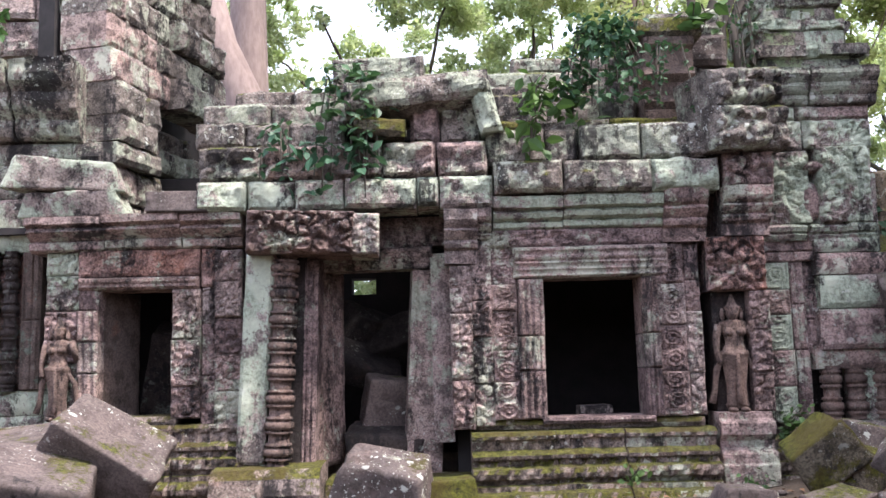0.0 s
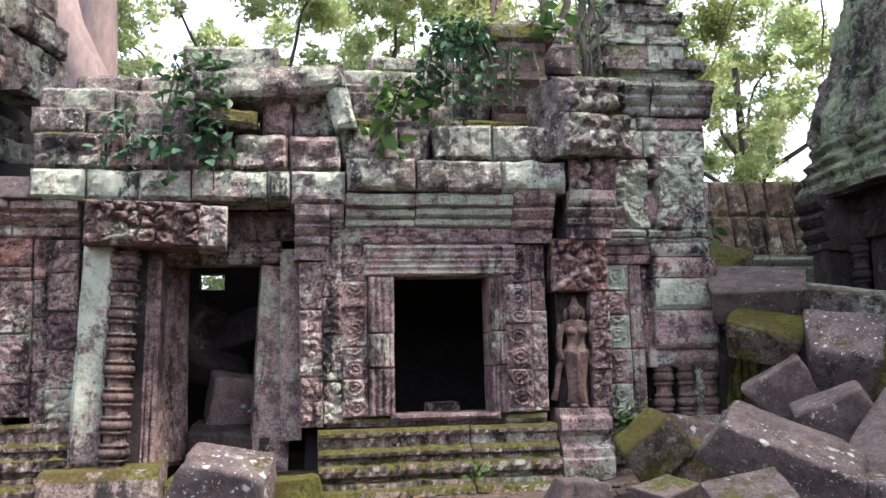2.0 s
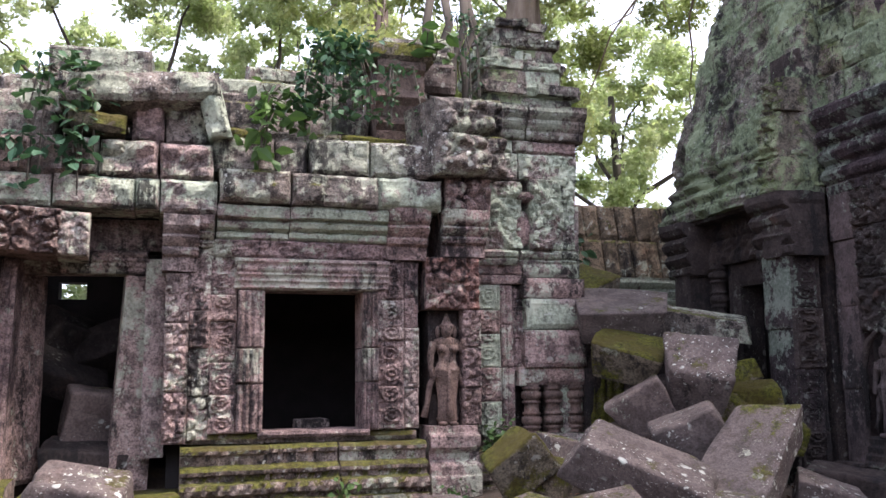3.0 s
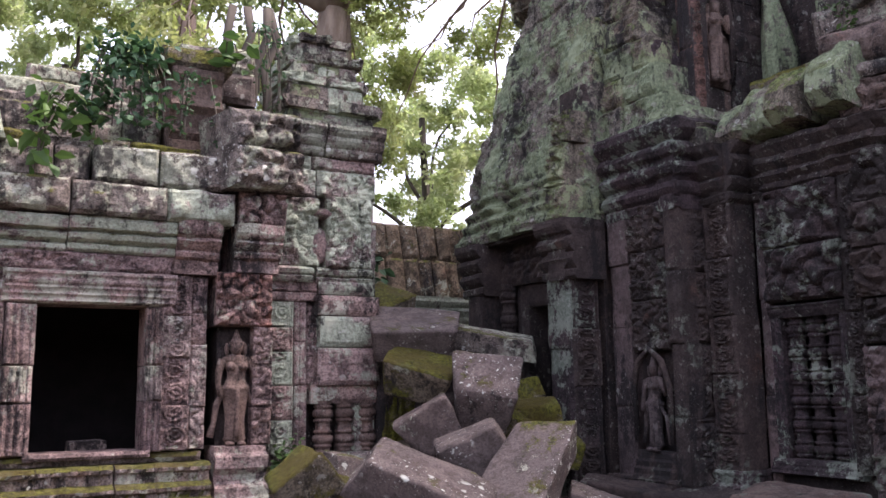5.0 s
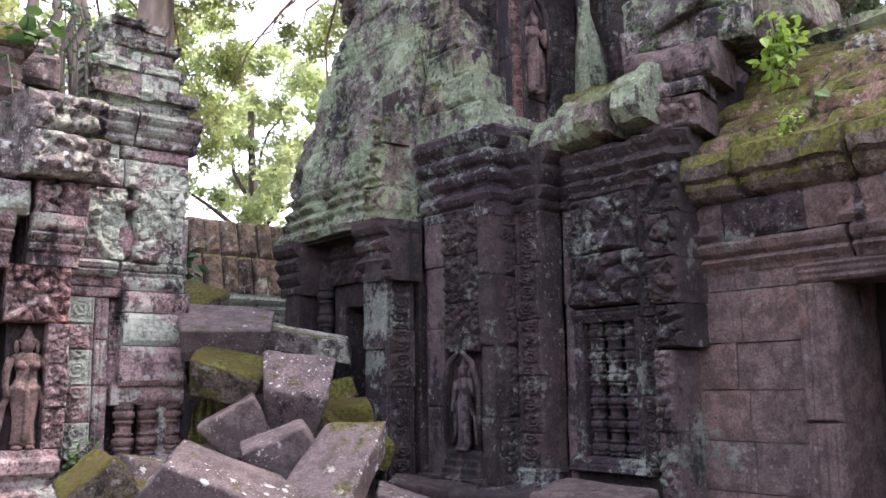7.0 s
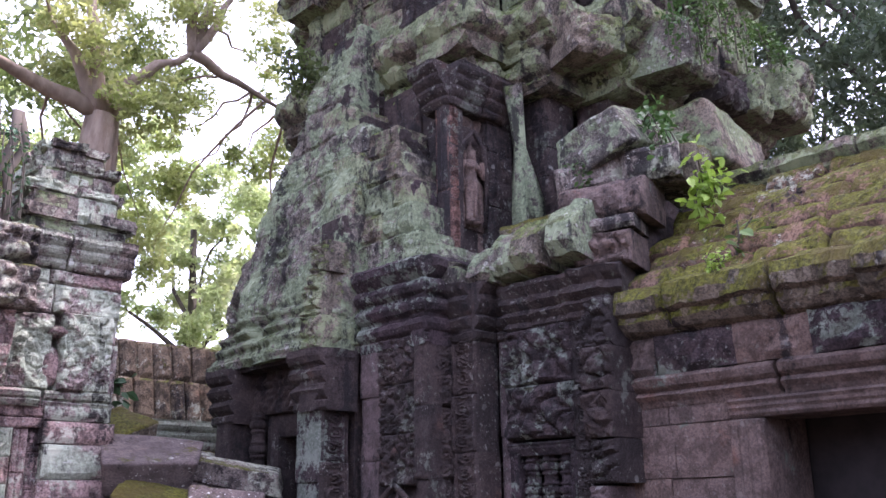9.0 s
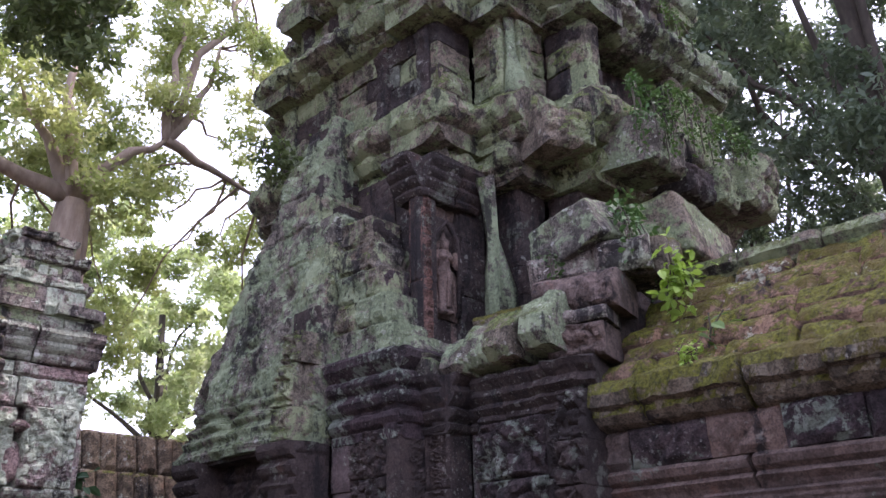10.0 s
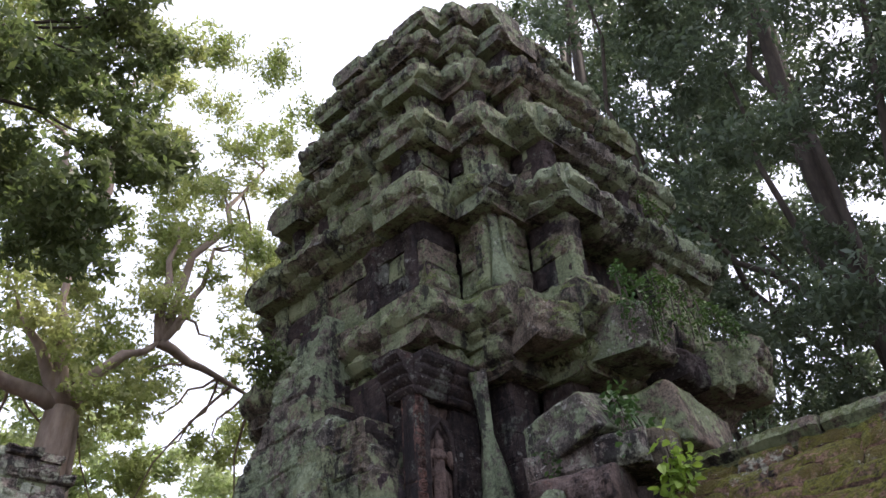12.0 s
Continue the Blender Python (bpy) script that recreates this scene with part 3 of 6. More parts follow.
pilaster(gallery, 2.40, 0.16, (0.96, 1.36, 1.95, 2.25, 2.62), FY + 0.02, 0.35, lambda w: foliage(0.02, 0.1), CARVE)
# window surround: moulded jambs, head and sill, opening 0.96..1.91 by 0.97..2.30
window = thing("window_1", "dark square window opening in a moulded sandstone surround", "window", "", "structure")


def frame_profile(w, n, rise):
    def f(u, v):
        t = (u / w + 0.5) * n
        k = math.floor(t)
        return rise * k + 0.022 * math.sin((t - k) * math.pi) ** 2
    return f


for x, w, side in ((0.83, 0.26, -1), (1.98, 0.16, 1)):
    for z0, z1 in zip((0.96, 1.42, 1.75, 2.30), (1.42, 1.75, 2.30)):
        piece("jamb_stone", slab(w - 0.008, z1 - z0 - 0.008, 0.42, (lambda ww, sd: lambda u, v: frame_profile(ww, 4, -0.016)(u if sd < 0 else -u, v) + 0.03)(w, side), 0.016, 0.012, 0.005), RND.choice((M_CARVED, M_FACADE)), window,
              at(x + RND.uniform(-0.008, 0.008), FY - 0.02 + RND.uniform(-0.012, 0.012), z0 + 0.004))
part("lintel", *slab(1.50, 0.30, 0.45, lambda u, v: 0.02 + 0.022 * math.floor(v / 0.06) * 0.6 + 0.006 * math.sin(v * 105), 0.02, 0.015, 0.007), M_FACADE, window, at(1.42, FY - 0.02, 2.304))
part("sill", *slab(1.06, 0.06, 0.5, None, 0.04, 0.02, 0.008), M_CARVED, window, at(1.44, FY - 0.06, 0.915))
# frieze and cornice over the window bay
pilaster(gallery, 1.38, 1.95, (2.61, 2.78), FY + 0.005, 0.4, lambda w: foliage(0.025, 0.08), M_CARVED, res=0.025)
mould(gallery, (0, FY), 0, 0.48, 2.16, [(0.02, 2.78), (0.05, 2.80), (0.06, 2.84), (0.03, 2.86), (0.10, 2.89), (0.12, 2.93), (0.08, 2.96), (0.16, 2.98), (0.18, 3.05), (0.17, 3.09)], M_PALE, "cornice_stone", (0.5, 0.9), 0.4, dent=0.015, pitch=0.11)
# capitals
capital = lambda z0, z1: [(0.03, z0), (0.03, z0 + 0.25 * (z1 - z0)), (0.08, z0 + 0.30 * (z1 - z0)), (0.10, z0 + 0.38 * (z1 - z0)), (0.07, z0 + 0.44 * (z1 - z0)), (0.11, z0 + 0.5 * (z1 - z0)), (0.16, z0 + 0.60 * (z1 - z0)), (0.12, z0 + 0.66 * (z1 - z0)), (0.17, z0 + 0.72 * (z1 - z0)), (0.20, z0 + 0.8 * (z1 - z0)), (0.20, z1)]
mould(gallery, (0, FY), 0, -0.01, 0.32, capital(2.46, 2.97), M_FACADE, "capital", (0.3, 0.5), 0.4)
mould(gallery, (0, FY), 0, 0.32, 0.49, capital(2.58, 2.97), M_FACADE, "capital", (0.1, 0.2), 0.4)
mould(gallery, (0, FY - 0.03), 0, 2.15, 2.58, capital(2.62, 3.13), M_CARVED, "capital", (0.4, 0.5), 0.4, dent=0.01, pitch=0.08)


# stones of the fallen-in vault above, stepping back course by course
def vault_course(x0, x1, y, z0, z1, mat, widths=(0.5, 0.85), fn=None, mats=None, shift=0.03):
    wall(gallery, (0, y), 0, x0, x1, (z0, z1), mat, widths, 0.55, fn=fn, shift=shift, res=0.035, edge=0.045, rough=0.035, turn=2.2, mats=mats, name="vault_stone", gap=0.014)


KNOB = lambda u, v: knobs(0.42, 0.11, 0.07)(u, v)
vault_course(-2.36, -0.02, 8.38, 3.00, 3.30, M_PALE, (0.36, 0.75), rough_field(3, 0.05, 0.3), [M_PALE, M_PALE, M_VAULT])
vault_course(-0.02, 0.50, 8.36, 2.98, 3.30, M_PALE, (0.4, 0.6), rough_field(5, 0.04, 0.25))
vault_course(0.50, 2.66, 8.36, 3.10, 3.42, M_PALE, (0.45, 0.85), KNOB, [M_PALE, M_VAULT, M_VAULT])
vault_course(-2.36, 0.45, 8.46, 3.30, 3.66, M_VAULT, (0.3, 0.65), foliage(0.05, 0.22), [M_VAULT, M_VAULT, M_FACADE])
vault_course(0.45, 1.35, 8.50, 3.42, 3.78, M_VAULT, (0.45, 0.7), None, [M_VAULT])
vault_course(1.35, 2.56, 8.40, 3.42, 3.78, M_VAULT, (0.5, 0.62), rough_field(8, 0.03, 0.3), [M_VAULT, M_MOSSY, M_VAULT])
vault_course(-2.42, -0.95, 8.60, 3.66, 3.93, M_VAULT, (0.4, 0.8), None, [M_VAULT])
vault_course(-0.30, 0.42, 8.62, 3.66, 4.05, M_RED, (0.3, 0.5), foliage(0.05, 0.25), [M_FACADE, M_VAULT])
vault_course(0.42, 2.55, 8.95, 3.72, 3.98, M_MOSSY, (0.5, 0.8), None, [M_MOSSY, M_VAULT])
vault_course(-2.42, -1.0, 8.85, 3.93, 4.20, M_VAULT, (0.5, 0.9))
vault_course(-1.15, -0.35, 8.80, 3.93, 4.32, M_VAULT, (0.4, 0.6))
vault_course(0.40, 2.1, 9.20, 3.98, 4.34, M_VAULT, (0.5, 0.8))
vault_course(-2.2, 1.0, 9.25, 4.18, 4.46, M_VAULT, (0.6, 1.0))
vault_course(-0.3, 2.1, 9.45, 4.32, 4.68, M_VAULT, (0.6, 1.0))
vault_course(-1.15, -0.15, 9.30, 4.46, 4.84, M_VAULT, (0.3, 0.9))
vault_course(0.8, 2.15, 9.55, 4.66, 4.86, M_VAULT, (0.6, 0.9))
# leaning slab with a hooked end that roofs the little niche
part("leaning_slab", *slab(1.42, 0.30, 0.6, rough_field(11, 0.05, 0.3), 0.045, 0.06, 0.03), M_VAULT, gallery, at(-0.20, 8.30, 4.02, 2, -12, -5))
part("leaning_slab", *slab(0.22, 0.50, 0.5, rough_field(12, 0.05, 0.3), 0.045, 0.06, 0.03), M_PALE, gallery, at(0.50, 8.36, 3.72, -6, 0, -14))
part("overhanging_stone", *slab(0.5, 0.17, 0.5, rough_field(13, 0.04, 0.2), 0.04, 0.05, 0.02), M_MOSSY, gallery, at(-0.58, 8.30, 3.70, 5, 0, 4))

# ---- doorway with leaning jambs ----
doorway = thing("doorway", "open temple doorway with leaning sandstone jambs and a ringed colonnette", "doorway", "", "structure")
LEANJ = 3.0
part("jamb", *slab(0.27, 1.98, 0.45, lambda u, v: 0.015 if u > 0.07 else 0.0, 0.035, 0.02, 0.008), M_PALE, doorway, at(-1.84, 8.42, 0.62, 0, 0, LEANJ), "pale lichen-streaked leaning jamb")
part("colonnette", *baluster(1.96, 0.125, 8), M_FIGURE, doorway, at(-1.585, 8.46, 0.61, 0, 0, LEANJ * 0.8), "ringed sandstone colonnette", True)
# near-black backing holds the shade behind the colonnette
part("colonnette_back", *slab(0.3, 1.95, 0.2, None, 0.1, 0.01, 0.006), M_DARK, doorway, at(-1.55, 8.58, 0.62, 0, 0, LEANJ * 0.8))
part("inner_jamb", *slab(0.14, 2.0, 0.5, ribs(0.14, 3, 0.02), 0.018, 0.012, 0.006), M_CARVED, doorway, at(-1.33, 8.60, 0.55, 0, 0, LEANJ * 0.5))
part("reveal", *slab(0.80, 1.95, 0.18, ribs(0.8, 4.0, 0.02), 0.05, 0.02, 0.008), M_CARVED, doorway, at(-1.20, 9.05, 0.52, 68, 0, 0), "stained inner face")
part("jamb", *slab(0.36, 2.0, 0.26, lambda u, v: 0.02 if u < -0.12 else 0.0, 0.04, 0.02, 0.006), M_FACADE, doorway, at(-0.24, 8.95, 0.45, 8, 0, 3.2), "plain grey-pink leaning jamb")
part("jamb", *slab(0.20, 1.85, 0.3, None, 0.06, 0.02, 0.008), M_FACADE, doorway, at(-0.03, 8.82, 0.75, 0, 0, 0))
part("door_lintel", *slab(1.15, 0.22, 0.3, lambda u, v: 0.02 * math.floor(v / 0.055), 0.025, 0.015, 0.006), M_FACADE, doorway, at(-0.68, 9.0, 2.47, 2, 0, -1.0))
part("upper_lintel", *slab(1.3, 0.30, 0.35, None, 0.05, 0.03, 0.012), M_FACADE, doorway, at(-0.62, 9.02, 2.70, 2, 0, -1.0))
fallen = thing("carved_lintel", "dark carved sandstone lintel stone resting on the jambs", "lintel")
part("lintel_face", *slab(1.0, 0.40, 0.55, foliage(0.06, 0.12), 0.016, 0.02, 0.008), M_LINTEL, fallen, at(-1.33, 8.22, 2.56, 4, 0, 1.5), "blackened leaf-carved face")
part("lintel_end", *slab(0.26, 0.385, 0.56, foliage(0.03, 0.12), 0.016, 0.02, 0.006), M_PALE, fallen, at(-0.73, 8.26, 2.545, 4, 0, 1.5), "pale green lichened end")
step_ob = thing("door_step", "rounded mossy sandstone step below the doorway", "step", "", "structure")
mould(step_ob, (0, 8.25), 0, -2.15, -1.15, [(0.0, 0.2), (0.10, 0.26), (0.14, 0.38), (0.11, 0.52), (0.03, 0.6), (-0.25, 0.62)], M_PLINTH, "step_stone", (0.4, 0.6), 0.5)
mould(step_ob, (0, 8.45), 0, -1.15, 0.25, [(0.0, 0.05), (0.02, 0.3), (0.0, 0.42), (-0.1, 0.45)], M_PLINTH, "step_stone", (0.4, 0.6), 0.6)

# ---- narrow wing with a window, beside the doorway ----
wing = thing("wall_wing", "pinkish sandstone wing with a small window and carved pilasters", "wall", "", "structure")
pilaster(wing, -2.08, 0.27, (0.85, 1.3, 1.65, 2.0, 2.35, 2.66), FY - 0.02, 0.4, lambda w: foliage(0.025, 0.10), CARVE)
pilaster(wing, -2.28, 0.14, (0.95, 1.45, 1.95, 2.3), FY + 0.04, 0.4, lambda w: foliage(0.02, 0.1), CARVE)
pilaster(wing, -2.49, 0.28, (1.05, 1.35, 1.8, 2.29), FY - 0.01, 0.45, lambda w: foliage(0.026, 0.09), CARVE)
pilaster(wing, -3.44, 0.20, (0.95, 1.5, 1.8, 2.1, 2.4), FY, 0.45, lambda w: ribs(w, 2.5, 0.018), CARVE)
pilaster(wing, -3.70, 0.33, (0.95, 1.6, 2.1, 2.45, 2.68), FY + 0.03, 0.4, lambda w: foliage(0.03, 0.13), [M_PALE, M_CARVED])
pilaster(wing, -2.95, 1.18, (2.29, 2.42), FY, 0.45, lambda w: (lambda u, v: 0.02 * math.floor((v % 0.2) / 0.05)), M_CARVED, res=0.025)
pilaster(wing, -2.95, 1.18, (2.42, 2.68), FY - 0.01, 0.4, lambda w: foliage(0.02, 0.10), M_RED, res=0.025)
pilaster(wing, -2.27, 0.16, (2.3, 2.68), FY, 0.4, lambda w: foliage(0.02, 0.10), M_RED, res=0.025)
mould(wing, (0, FY), 0, -4.0, -1.93, [(0.02, 2.68), (0.06, 2.70), (0.07, 2.76), (0.03, 2.78), (0.10, 2.82), (0.16, 2.86), (0.12, 2.90), (0.20, 2.93), (0.20, 3.0)], M_FACADE, "cornice_stone", (0.5, 0.9), 0.5)
plinth(wing, (0, FY), 0, -4.0, -1.9, 0.2, 1.0, 0.22, M_PLINTH)
# darker stone puts the reveal's shade into its colour
part("window_reveal", *slab(0.75, 1.3, 0.15, None, 0.06, 0.02, 0.01), M_WALL, wing, at(-3.28, 8.98, 1.0, 72), "stained reveal")
part("sill", *slab(0.8, 0.10, 0.5, None, 0.05, 0.02, 0.01), M_PLINTH, wing, at(-2.98, FY - 0.03, 0.98))
figure(0.98, M_FIGURE, at(-3.70, FY - 0.02, 1.06), "weathered carved standing figure in shallow niche")
# dark strip that stands for shade in the slot beside the jamb
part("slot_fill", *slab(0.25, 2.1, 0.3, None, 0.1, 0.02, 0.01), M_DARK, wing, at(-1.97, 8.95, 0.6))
# stones lying on the wing's cornice
boulder((0.95, 0.55, 0.28), M_PALE, at(-3.62, 8.62, 3.40, 3, 0, 4), "lichen-spotted block on the wing cornice", 31, "loose blocks", 0.06)
boulder((0.90, 0.5, 0.26), M_PALE, at(-3.55, 8.66, 3.12, -3), "lichen-spotted block on the wing cornice", 32, "loose blocks", 0.06)
boulder((0.62, 0.5, 0.24), M_BOULDER, at(-2.55, 8.62, 3.11, 5), "grey block on the wing cornice", 33, "loose blocks", 0.05)

# ---- ruined tower behind the wing ----
ltower = thing("ruined_tower", "ruined sandstone tower of stained stacked blocks", "tower", "", "structure")
ROWS_L = (3.0, 3.35, 3.72, 3.95, 4.25, 4.62, 5.0, 5.4, 5.8, 6.25, 6.6, 7.0)
wall(ltower, (-3.55, 9.25), 0, -4.2, 0.0, ROWS_L[:4], M_WALL, (0.5, 0.9), 0.5, rough=0.03, mats=[M_VAULT, M_FACADE], name="tower_stone")
mould(ltower, (-3.55, 9.2), 0, -4.2, -0.25, cornice(3.95, 4.75, 0.35, 3), M_VAULT, "cornice_stone", (0.6, 1.1), 0.6, 0.03)
wall(ltower, (-3.55, 9.45), 0, -4.2, 0.1, ROWS_L[6:], M_FACADE, (0.5, 0.9), 0.6, rough=0.04, shift=0.05, mats=[M_VAULT, M_VAULT, M_FACADE], name="tower_stone")
for i, (z0, z1) in enumerate(zip(ROWS_L, ROWS_L[1:])):
    # the corner stones stand proud, the middle of the lower courses has fallen in
    corner = (0.04, 0.10, 0.16, 0.20, 0.16, 0.10, 0.06, 0.03, 0.0, 0.0, 0.0)[i]
    inner_o = (-0.05, -0.30, -0.55, -0.25, -0.62, 0.18, 0.05, 0.14, 0.02, 0.05, 0.0)[i]
    cut = (1.3, 1.0, 0.85, 0.75, 0.9, 1.2, 1.0, 1.3, 1.0, 1.2, 1.0)[i]
    wall(ltower, (-3.58 + corner, 9.22), 76, 0.0, cut, (z0, z1), M_FACADE, (0.5, 0.8), 0.6, shift=0.03, rough=0.04, edge=0.03, turn=1.5, mats=[M_VAULT, M_FACADE, M_VAULT], name="tower_stone")
    wall(ltower, (-3.58 + inner_o, 9.22), 76, cut, 3.3 - 0.11 * i, (z0, z1), M_FACADE, (0.5, 1.1), 0.5, shift=0.10 if i < 6 else 0.03, rough=0.05, edge=0.05, turn=3 if i < 6 else 1, mats=[M_VAULT], name="tower_stone")
# dark sheet that stands for shade in the fallen-in hollow
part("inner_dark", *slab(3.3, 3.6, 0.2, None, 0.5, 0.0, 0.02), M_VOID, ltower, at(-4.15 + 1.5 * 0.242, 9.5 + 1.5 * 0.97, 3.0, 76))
wall(ltower, (-4.05, 9.05), 0, -3.0, -0.02, (0.3, 0.7, 1.1, 1.35), M_PALE, (0.5, 0.9), 0.4, name="tower_stone")
wall(ltower, (-4.05, 9.05), 0, -3.0, -0.02, (2.75, 3.02), M_PALE, (0.5, 0.9), 0.4, name="tower_stone")
wall(ltower, (-4.05, 9.18), 0, -3.0, -0.02, (1.35, 1.8, 2.3, 2.75), M_RED, (0.5, 0.9), 0.4, name="tower_stone")
for i in range(4):
    part("baluster", *baluster(1.42, 0.075, 6), M_DARK, ltower, at(-4.42 - 0.19 * i, 9.08, 1.34), smooth=True)
pilaster(ltower, -4.20, 0.20, (1.35, 2.05, 2.75), 9.05, 0.3, lambda w: ribs(w, 3, 0.02), M_WALL)

# ---- end bay: carved figure pilaster, false windows, little turret ----
endbay = thing("wall_end_bay", "carved sandstone end bay with false window and cracked joint", "wall", "", "structure")
E2 = 8.52
pilaster(endbay, 2.82, 0.56, (2.13, 2.66), E2 + 0.03, 0.5, lambda w: foliage(0.05, 0.14), M_RED)
pilaster(endbay, 3.02, 0.20, (0.98, 1.35, 1.75, 2.13), E2 + 0.05, 0.45, lambda w: foliage(0.03, 0.1), M_CARVED)
# niche shade is put into this near-black back
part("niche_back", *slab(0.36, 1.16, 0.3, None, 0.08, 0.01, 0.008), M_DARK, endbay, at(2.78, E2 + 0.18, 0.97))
figure(1.12, M_FIGURE, at(2.77, E2 + 0.11, 0.98), "carved female figure in niche, brown weathered sandstone")
mould(endbay, (0, E2), 0, 2.54, 3.06, [(0.12, 0.25), (0.12, 0.5), (0.10, 0.52), (0.10, 0.6), (0.03, 0.66), (0.03, 0.72), (0.09, 0.78), (0.09, 0.88), (0.02, 0.92), (0.02, 0.98)], M_FACADE, "pedestal", (0.5, 0.6), 0.4)
mould(endbay, (0, E2 + 0.02), 0, 2.68, 3.16, capital(2.66, 3.12), M_FACADE, "capital", (0.5, 0.6), 0.5, dent=0.012, pitch=0.07)
pilaster(endbay, 2.95, 0.48, (3.12, 3.45), E2 - 0.12, 0.6, lambda w: foliage(0.05, 0.16), M_CARVED, shift=0.03)
part("antefix", *slab(0.80, 0.42, 0.7, foliage(0.06, 0.2), 0.022, 0.06, 0.03), M_VAULT, endbay, at(2.96, E2 - 0.30, 3.45, 14, 0, -2), "lichened scroll-carved corner stone")
part("antefix", *slab(0.78, 0.38, 0.7, foliage(0.07, 0.2), 0.022, 0.08, 0.03), M_VAULT, endbay, at(2.98, E2 - 0.28, 3.87, 16, 0, -6), "lichened scroll-carved corner stone")
# pale stones here are lichened and also hold dappled sun in their colour
W2 = 8.80
wall(endbay, (0, W2 + 0.12), 0, 3.0, 3.62, (0.3, 0.85, 1.2, 1.55), M_FACADE, (0.4, 0.7), 0.4)
# near-black sheet darkens the recess behind the balusters as shade
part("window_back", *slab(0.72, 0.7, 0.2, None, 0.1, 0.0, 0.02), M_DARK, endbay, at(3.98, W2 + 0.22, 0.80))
pilaster(endbay, 3.28, 0.28, (0.85, 1.2, 1.55, 1.9, 2.15, 2.42), W2, 0.4, lambda w: scrolls(w * 0.9, 0.2, 0.02, 0.03), [M_PALE, M_PALE, M_CARVED])
pilaster(endbay, 3.50, 0.14, (0.85, 1.55, 2.0, 2.42), W2 + 0.02, 0.4, lambda w: ribs(w, 2, 0.02), [M_CARVED, M_PALE])
pilaster(endbay, 3.65, 0.15, (1.5, 1.85, 2.2, 2.42), W2 + 0.06, 0.4, lambda w: foliage(0.02, 0.1), M_CARVED)
pilaster(endbay, 3.40, 0.56, (2.42, 2.52, 2.72), W2 - 0.02, 0.4, lambda w: ribs(w, 1.5, 0.02), [M_PALE, M_CARVED])
for z0, z1, x0, x1, mt in ((1.55, 1.95, 3.66, 4.36, M_FACADE), (1.95, 2.28, 3.68, 4.33, M_PALE), (2.28, 2.5, 3.66, 4.36, M_FACADE), (2.5, 2.66, 3.66, 4.28, M_PALE)):
    part("plain_block", *slab(x1 - x0, z1 - z0 - 0.01, 0.5, None, 0.05, 0.03, 0.012), mt, endbay, at((x0 + x1) / 2, W2 - 0.10, z0, RND.uniform(-1, 1)))
mould(endbay, (0, W2 - 0.04), 0, 3.16, 4.28, [(0.02, 2.62), (0.04, 2.64), (0.06, 2.67), (0.02, 2.69), (0.06, 2.71), (0.08, 2.75), (0.05, 2.78)], M_PALE, "string_course", (0.4, 0.7), 0.4)
# upper false window: two halves of a bottle-shaped opening
M1 = lambda u, v: 0.05 * math.exp(-((math.hypot((u - 0.22) * 1.1, v - 0.33) - 0.30) / 0.05) ** 2) + 0.02
part("shaped_stone", *slab(0.50, 0.75, 0.4, lambda u, v: foliage(0.03, 0.11)(u, v) + M1(u, v), 0.02, 0.02, 0.01), M_PALE, endbay, at(3.42, W2 - 0.02, 2.78))
part("shaped_stone", *slab(0.52, 0.78, 0.4, lambda u, v: foliage(0.03, 0.11)(u, v) + M1(-u, v), 0.02, 0.02, 0.01), M_PALE, endbay, at(4.0, W2 - 0.08, 2.78))
part("niche_plug", *merge(bulb((3.68, W2 + 0.02, 3.02), (0.13, 0.10, 0.2)), bulb((3.72, W2 - 0.02, 3.36), (0.14, 0.12, 0.06))), M_CARVED, endbay, smooth=True)
wall(endbay, (0, W2 - 0.03), 0, 3.12, 4.34, (3.55, 3.85, 4.0), M_FACADE, (0.4, 0.6), 0.5, fn=foliage(0.03, 0.14), res=0.025, mats=[M_FACADE, M_PALE, M_PALE])
mould(endbay, (0, W2 - 0.05), 0, 3.05, 4.38, cornice(4.0, 4.35, 0.16, 3), M_VAULT, "cornice_stone", (0.45, 0.8), 0.6)
wall(endbay, (4.36, W2), 90, 0.0, 1.6, (0.4, 0.85, 1.5, 1.95, 2.5, 2.8, 3.3, 3.7, 4.1), M_FACADE, (0.5, 0.8), 0.4, mats=[M_FACADE, M_PALE, M_PALE])
# lower balusters of the false window
for i in range(3):
    part("baluster", *baluster(0.52, 0.095, 2), M_FIGURE, endbay, at(3.76 + 0.245 * i, W2 + 0.04, 0.87), smooth=True)
part("window_head", *slab(0.78, 0.22, 0.4, None, 0.05, 0.02, 0.01), M_FACADE, endbay, at(4.0, W2 - 0.03, 1.36))
part("window_sill", *slab(0.9, 0.14, 0.5, ribs(9, 1, 0), 0.05, 0.02, 0.01), M_PALE, endbay, at(3.98, W2 - 0.12, 0.72))
plinth(endbay, (0, W2), 0, 3.0, 4.9, 0.1, 0.74, 0.2, M_PLINTH)
part("corner_block", *slab(0.42, 0.75, 0.6, ribs(0.42, 4, 0.02), 0.03, 0.03, 0.012), M_MOSSY, endbay, at(4.62, W2 - 0.05, 0.78), "moss-grown corner block")
wall(endbay, (0, 9.25), 0, 2.3, 3.1, (3.7, 4.0, 4.25, 4.6, 4.95, 5.25), M_VAULT, (0.3, 0.6), 0.5, shift=0.06, rough=0.04, edge=0.05, mats=[M_VAULT, M_VAULT, M_BOULDER], turn=5)
# mossy capped pier above the corner
pier = thing("roof_pier", "red-brown moulded pier with a mossy top", "pier", "", "structure")
